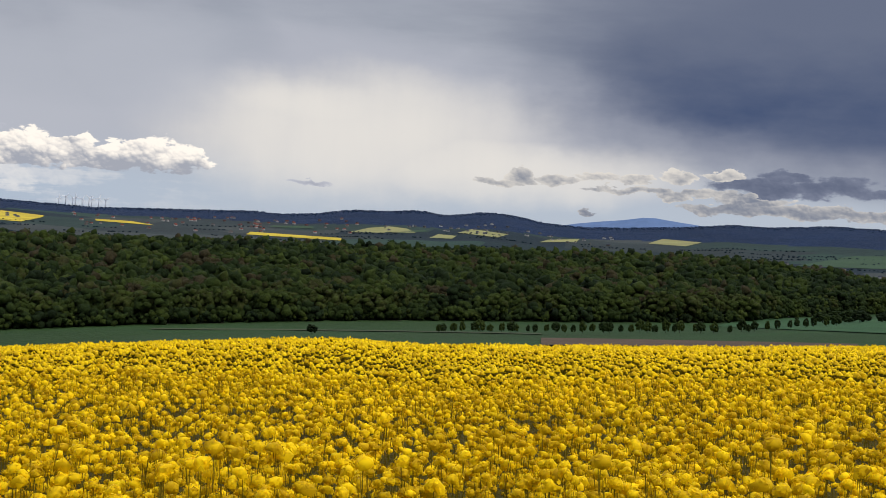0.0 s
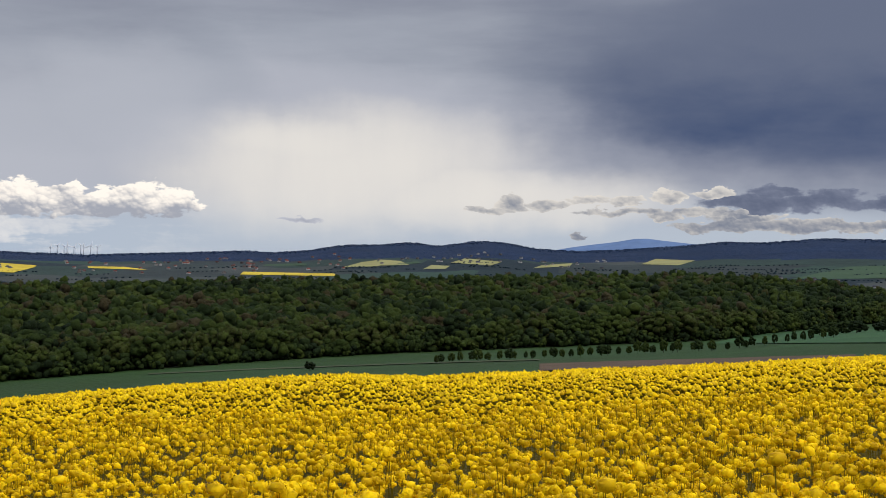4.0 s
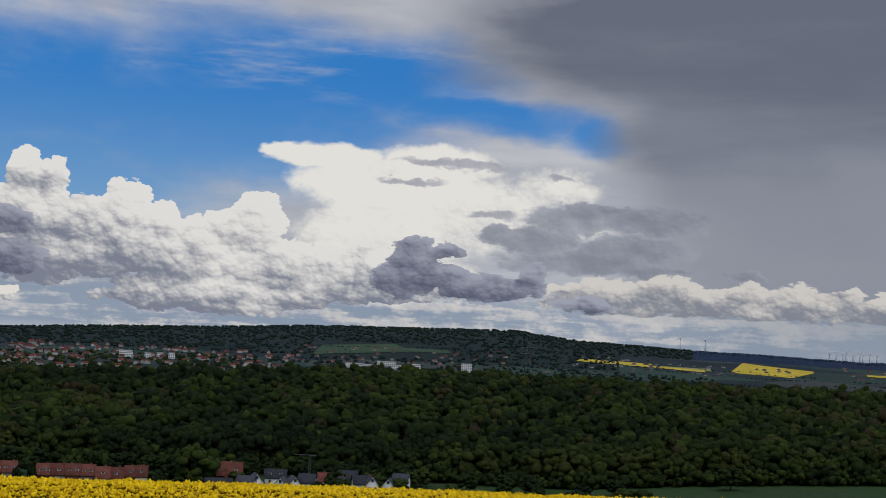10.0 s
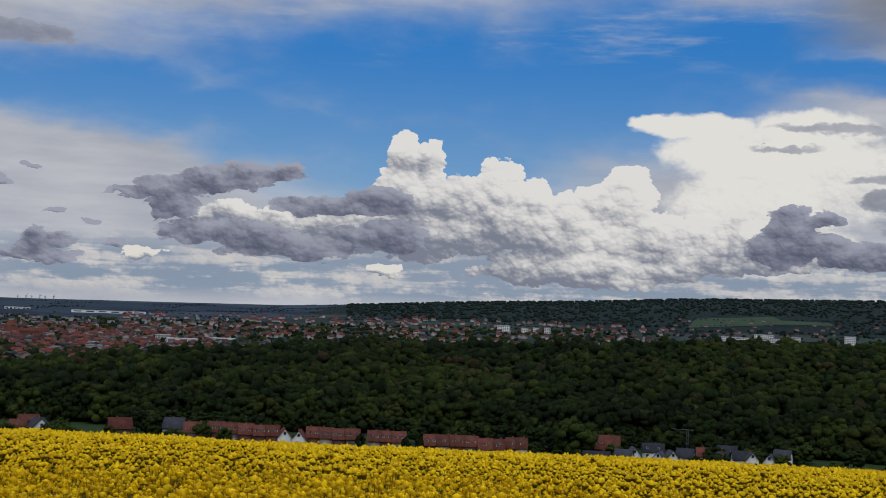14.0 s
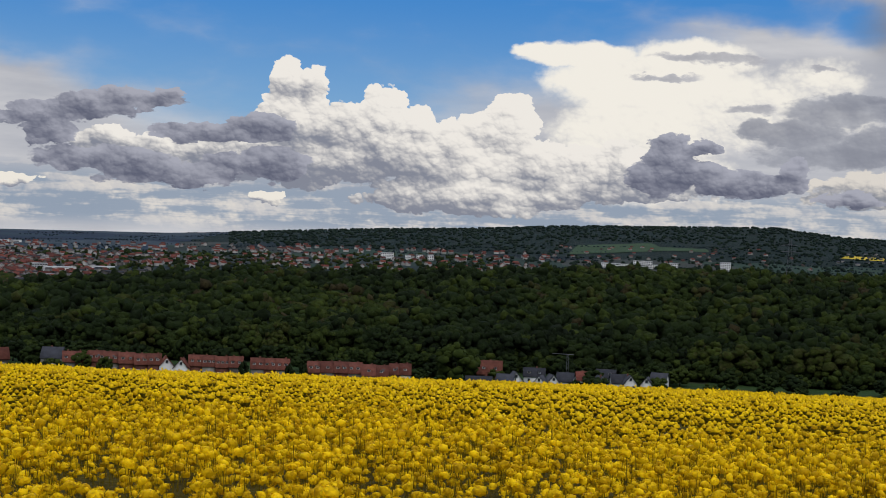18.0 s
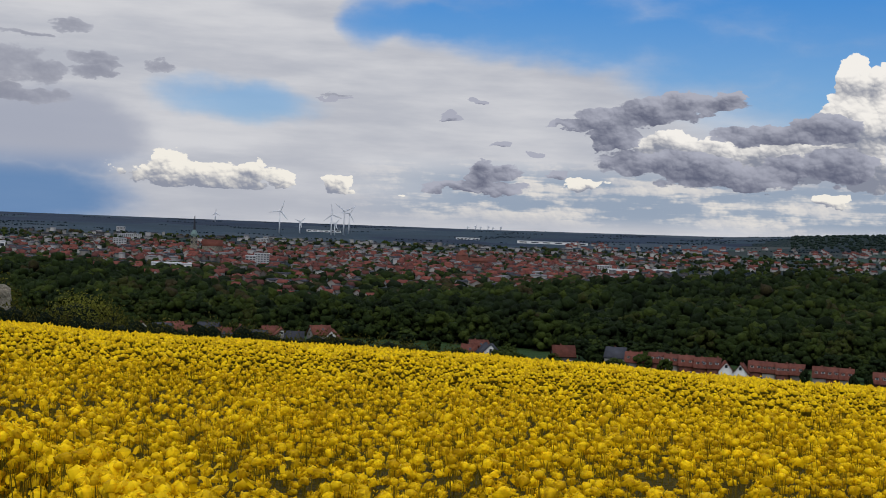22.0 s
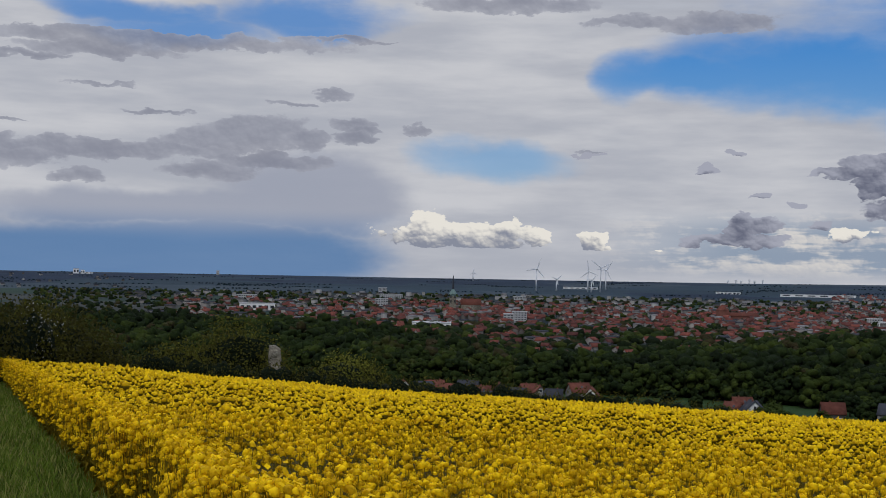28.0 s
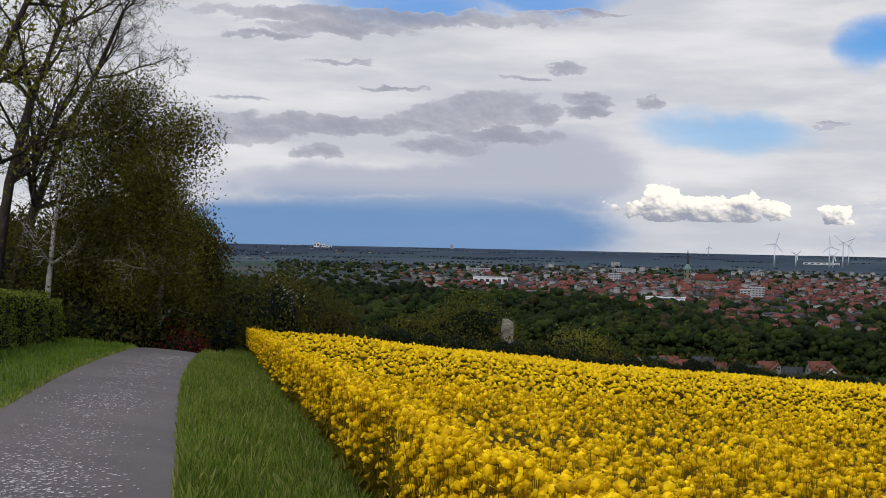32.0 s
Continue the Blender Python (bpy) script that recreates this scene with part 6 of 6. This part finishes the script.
for a_, h_, sd in ((-110.4, 8.5, 18), (-113.6, 8.0, 19), (-108.2, 10.0, 20), (-112.0, 8.0, 21)):
    big_tree("dark_tree", "dense olive tree behind the tall bare trees", a_, 67, h_, sd, leaf=17000, size=0.12, levels=3, sway=0.55, limbs=12, tone=(0.0, 0.7), droop=0.5, first=0.1, reach=0.3)
big_tree("dark_tree", "dense dark tree at the bend of the lane", -104.1, 60, 8.4, 17, leaf=17000, size=0.09, levels=3, sway=0.5, limbs=12, tone=(0.0, 0.5), droop=0.4, first=0.1, reach=0.24)


# unseen trees beyond the left of the view, added to block sky light
for a_, r_, sd in ((-127, 30, 22), (-133, 24, 23), (-141, 22, 24)):
    big_tree("leafy_tree", "leafy tall tree with fresh yellow-green leaves beside the lane", a_, r_, 13, sd, leaf=9000, size=0.12, levels=3, sway=0.6, limbs=12, tone=(0.3, 0.9), reach=0.3)


def bush(name, label, az, r, w, h, n=2500, size=0.1, tone=(0, 0.6), seed=1, deep=None, turn=0.0, mat=None):
    g = np.random.default_rng(seed)
    ob = thing(name, label, "bush", place=place(az, r, turn, -0.1))
    k = max(12, int(w * 10))
    u = g.normal(0, 1, (k, 3))
    u /= np.linalg.norm(u, axis=1)[:, None]
    u[:, 2] = np.abs(u[:, 2])
    ends = u * np.array([w / 2, (deep or w) / 2, h]) * g.uniform(0.55, 0.95, (k, 1)) + np.array([0, 0, 0.1])
    V, F, base = [], [], 0
    for e in ends[:14]:
        v, f = tube([(e[0] * 0.1, e[1] * 0.1, 0), tuple(e * 0.5 + g.normal(0, 0.1, 3)), tuple(e)], [0.06, 0.035, 0.012], 4)
        V.append(v), F.append(f + base)
        base += len(v)
    part("stems", mesh_of("stems", np.vstack(V), np.vstack(F), M_BARK), ob)
    # solid core at the darkest leaf tint: the bush's inner shade as colour
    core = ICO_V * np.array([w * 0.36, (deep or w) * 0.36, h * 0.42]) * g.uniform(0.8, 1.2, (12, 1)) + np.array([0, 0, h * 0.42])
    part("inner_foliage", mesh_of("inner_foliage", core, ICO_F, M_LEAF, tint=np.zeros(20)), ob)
    part("leaves", leaves(ends, size, n, 0.17 * (w + h) / 2, mat=mat, tone=tone), ob)
    return ob


for i, (az, r, w, h) in enumerate(((-102.6, 66, 7, 4.2), (-101.4, 70, 6, 4.6), (-100.4, 74, 6, 4.4), (-99.2, 80, 6, 4.6), (-98.3, 84, 5, 3.6), (-103.3, 58, 6, 3.6), (-104.6, 57, 6, 3.2), (-106, 56, 6, 3.0), (-107.4, 55, 6, 3.0), (-101.8, 76, 6, 6.4), (-97.6, 92, 5, 3.2), (-108.6, 58, 6, 5.5), (-110.2, 60, 6, 6.0), (-111.8, 61, 6, 5.0), (-113.4, 60, 6, 5.6), (-115, 58, 6, 5))):
    bush("shrub", "dense dark green shrub behind the end of the lane", az, r, w, h, n=4200, size=0.12, tone=(0, 0.3), seed=30 + i)
for i, (az, r, w, h) in enumerate(((-109.4, 63, 7, 8.2), (-111.4, 64, 7, 7.6), (-113.4, 63, 7, 8.0), (-115.4, 62, 7, 7.2))):
    bush("tall_shrub", "tall dense olive shrub under the bare trees", az, r, w, h, n=8000, size=0.10, tone=(0.0, 0.45), seed=55 + i)
bush("red_shrub", "dark red-leaved shrub at the bend of the lane", -103.9, 54, 2.4, 1.5, n=1400, size=0.06, seed=50, tone=(0, 1), mat=M_REDLEAF)
shrub = bush("blossom_shrub", "shrub with patches of white blossom by the field corner", -99.9, 72, 4, 4.6, n=2600, size=0.1, tone=(0.2, 0.7), seed=51)
part("blossom", leaves([(0, -1.2, 3.6), (-0.9, -1.4, 2.6), (0.8, -1.5, 2.9), (0.2, -1.6, 2.0)], 0.05, 170, 0.45, mat=M_BLOSSOM), shrub, "white blossom")
big_tree("slim_tree", "slim upright tree behind the field corner", -100.0, 95, 7.5, 61, leaf=4000, size=0.11, sway=0.3, limbs=8, upward=0.8, spread_=0.35, tone=(0, 0.6))

# bushes and trees along the far field edge, with the carved stone pillar
for i, (az, r, w, h) in enumerate(((-91.6, 124, 7, 6.5), (-92.8, 126, 6, 4.5), (-90.4, 128, 4, 4.2), (-94.2, 122, 5, 3.6), (-87.2, 126, 6, 4.0), (-86.2, 128, 5, 3.4))):
    bush("edge_bush", "olive-green bush along the far edge of the field", az, r, w, h, n=3600, size=0.15, tone=(0.15, 0.75) if i != 4 else (0.6, 1.0), seed=70 + i)
for i in range(44):
    az = -96.5 + i * 0.62
    bush("field_hedge", "low dark hedge bush along the bottom of the field", az, 112 + float(rng.uniform(-2, 3)), 2.6, float(np.interp(az, [-96, -86, -78, -70], [2.7, 2.7, 2.2, 1.5]) * rng.uniform(0.7, 1.2)) , n=420, size=0.12, tone=(0, 0.6), seed=120 + i)

stele = thing("stone_pillar", "weathered pale stone pillar with a slanted broken top", "monument", place=place(-90.05, 121, 3, -0.3))
bm = bmesh.new()
bmesh.ops.create_cube(bm, size=1.0)
bmesh.ops.subdivide_edges(bm, edges=bm.edges[:], cuts=7, use_grid_fill=True)
for v in bm.verts:
    top = v.co.z + 0.5
    v.co.x *= 1.12 * (1 - 0.06 * top)
    v.co.y *= 0.75
    v.co.z = top * (4.4 - 0.55 * max(0.0, v.co.x))
    n_ = noise.noise_vector(v.co * 1.7)
    v.co += Vector((n_.x * 0.12, n_.y * 0.12, 0))
part("shaft", bm_mesh("shaft", bm, M_STONE), stele)
part("plinth", bm_mesh("plinth", box(1.7, 1.3, 0.6, 0), M_STONE), stele)

# ---- the lane, its verges and hedge ----
def lane_xy(u, v):
    """u metres along the lane, v across it towards the field."""
    v = v + 0.0011 * np.clip(u - 25, 0, None) ** 2
    return -0.9713 * u - 0.2380 * v, -0.2380 * u + 0.9713 * v


def strip(u, v, dz):
    U, Vv = np.meshgrid(u, v, indexing="ij")
    X, Y_ = lane_xy(U, Vv)
    Z = at_xy(X, Y_) + dz(U, Vv)
    i = np.arange(U.size).reshape(U.shape)
    q = np.stack([i[:-1, :-1], i[:-1, 1:], i[1:, 1:], i[1:, :-1]], -1).reshape(-1, 4)
    return np.stack([X, Y_, Z], -1).reshape(-1, 3), q


v, q = strip(np.arange(-30, 66, 0.5), np.linspace(-2.58, 0.0, 9), lambda U, Vv: 0.05 + 0.03 * (1 - ((Vv + 1.29) / 1.29) ** 2) - 0.02 * (np.abs(Vv + 1.29) > 1.2))
tagged(new("lane", mesh_of("lane", v, q, M_LANE, smooth=True)), "narrow worn grey asphalt farm lane", "road", kind="structure")
v, q = strip(np.arange(-30, 66, 0.5), np.linspace(0.0, 3.2, 12), lambda U, Vv: 0.03 + 0.10 * np.sin(np.clip(Vv / 3.2, 0, 1) * np.pi) + 0.02 * np.sin(U * 2.1 + Vv * 5))
tagged(new("verge", mesh_of("verge", v, q, M_GRASS, smooth=True)), "grass verge between the lane and the rape field", "verge", kind="structure")
v, q = strip(np.arange(-30, 66, 0.5), np.linspace(-12.0, -2.55, 16), lambda U, Vv: 0.03 + 0.25 * np.clip((-Vv - 3) / 9, 0, 1) + 0.03 * np.sin(U * 1.3 + Vv * 3))
tagged(new("grass_strip", mesh_of("grass_strip", v, q, M_GRASS, smooth=True)), "rough mown grass strip beside the lane", "verge", kind="structure")


def blades(n, u0, u1, v0, v1, h0, h1, label, width=0.006, tone=(0, 1), bank=0.0):
    u, w = u0 + (u1 - u0) * rng.uniform(0, 1, n) ** 1.5, rng.uniform(v0, v1, n)
    w = np.where((w > 0) & (v1 > 1), w * (1 + u / 75), w)
    x, y = lane_xy(u, w)
    z = at_xy(x, y) + bank + 0.02
    a, h = rng.uniform(0, 2 * np.pi, n), rng.uniform(h0, h1, n)
    wd = width * (1 + u / 18)
    bend = rng.normal(0, 0.22, (n, 2)) * h[:, None]
    dx, dy = np.cos(a) * wd, np.sin(a) * wd
    P0, P1 = np.stack([x - dx, y - dy, z], -1), np.stack([x + dx, y + dy, z], -1)
    P2 = np.stack([x + dx * 0.7 + bend[:, 0] * 0.4, y + dy * 0.7 + bend[:, 1] * 0.4, z + h * 0.6], -1)
    P3 = np.stack([x + bend[:, 0], y + bend[:, 1], z + h], -1)
    V = np.stack([P0, P1, P2, P3], 1).reshape(-1, 3)
    tagged(new("grass", mesh_of("grass", V, np.arange(4 * n).reshape(-1, 4), M_BLADE, tint=rng.uniform(*tone, n))), label, "grass", kind="stuff")


blades(64000, 5, 62, 0.02, 1.75, 0.07, 0.25, "long green grass on the verge beside the rape", width=0.0042, bank=0.06)
blades(30000, 14, 60, -11, -2.6, 0.05, 0.16, "short rough grass beside the lane", tone=(0.0, 0.6), bank=0.08)
blades(2600, 5, 60, -0.06, 0.05, 0.06, 0.2, "ragged grass along the lane's edge", tone=(0.3, 1))
blades(2600, 12, 60, -2.72, -2.52, 0.05, 0.14, "ragged grass along the lane's edge", tone=(0.4, 1))

# light chippings showing through the worn asphalt
n = 9000
u = 8 + 38 * rng.uniform(0, 1, n) ** 2.2
w = -1.3 + 0.02 * (u - 20) + rng.normal(0, 0.42, n)
keep = (rng.uniform(0, 1, n) < 0.35 + 0.65 * (np.sin(u * 0.9) * np.sin(u * 0.31 + 1) > 0.0)) & (w > -2.4) & (w < -0.2)
u, w = u[keep], w[keep]
x, y = lane_xy(u, w)
z = at_xy(x, y) + 0.082
quad = np.array([(-1, -0.7), (1, -0.8), (0.8, 0.7), (-0.9, 0.8)])
sz = rng.uniform(0.005, 0.014, len(u))
V = np.stack([x[:, None] + quad[None, :, 0] * sz[:, None] * rng.uniform(0.6, 1.6, (len(u), 1)), y[:, None] + quad[None, :, 1] * sz[:, None] * 1.6, np.repeat(z[:, None], 4, 1) + rng.uniform(0, 0.006, (len(u), 4))], -1).reshape(-1, 3)
tagged(new("chippings", mesh_of("chippings", V, np.arange(len(u) * 4).reshape(-1, 4), M_CHIP)), "pale stone chippings worn out of the lane surface", "gravel", kind="stuff")

# clipped hedge along the garden
for k, u0 in enumerate((30.0, 33.2, 36.4, 39.6, 42.8, 46.0)):
    x, y = lane_xy(u0 + 1.5, -5.4)
    az, r = math.degrees(math.atan2(x, y)), math.hypot(x, y)
    h = 1.5 if k < 5 else 1.3
    ob = thing("hedge", "clipped leafy green hedge beside the lane", "hedge", group="clipped hedge", place=Matrix.Translation((x, y, float(at_xy(x, y)) + 0.05)) @ Matrix.Rotation(math.atan2(-0.238, -0.9713), 4, "Z"))
    bm = bmesh.new()
    bmesh.ops.create_cube(bm, size=1.0, matrix=Matrix.Translation((0, 0, h / 2)) @ Matrix.Diagonal((2.9, 1.1, h, 1)))
    bmesh.ops.subdivide_edges(bm, edges=bm.edges[:], cuts=5, use_grid_fill=True)
    for vv in bm.verts:
        vv.co += noise.noise_vector(vv.co * 1.3 + Vector((k * 9.1, 0, 0))) * 0.13
    pts = np.array([tuple(vv.co) for vv in bm.verts])
    # solid inside without a tint, so darkest: stands in for shade within the hedge
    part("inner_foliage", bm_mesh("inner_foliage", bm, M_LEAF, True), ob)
    part("leaves", leaves(pts, 0.05, 5200, 0.08, mat=M_HEDGELEAF), ob)
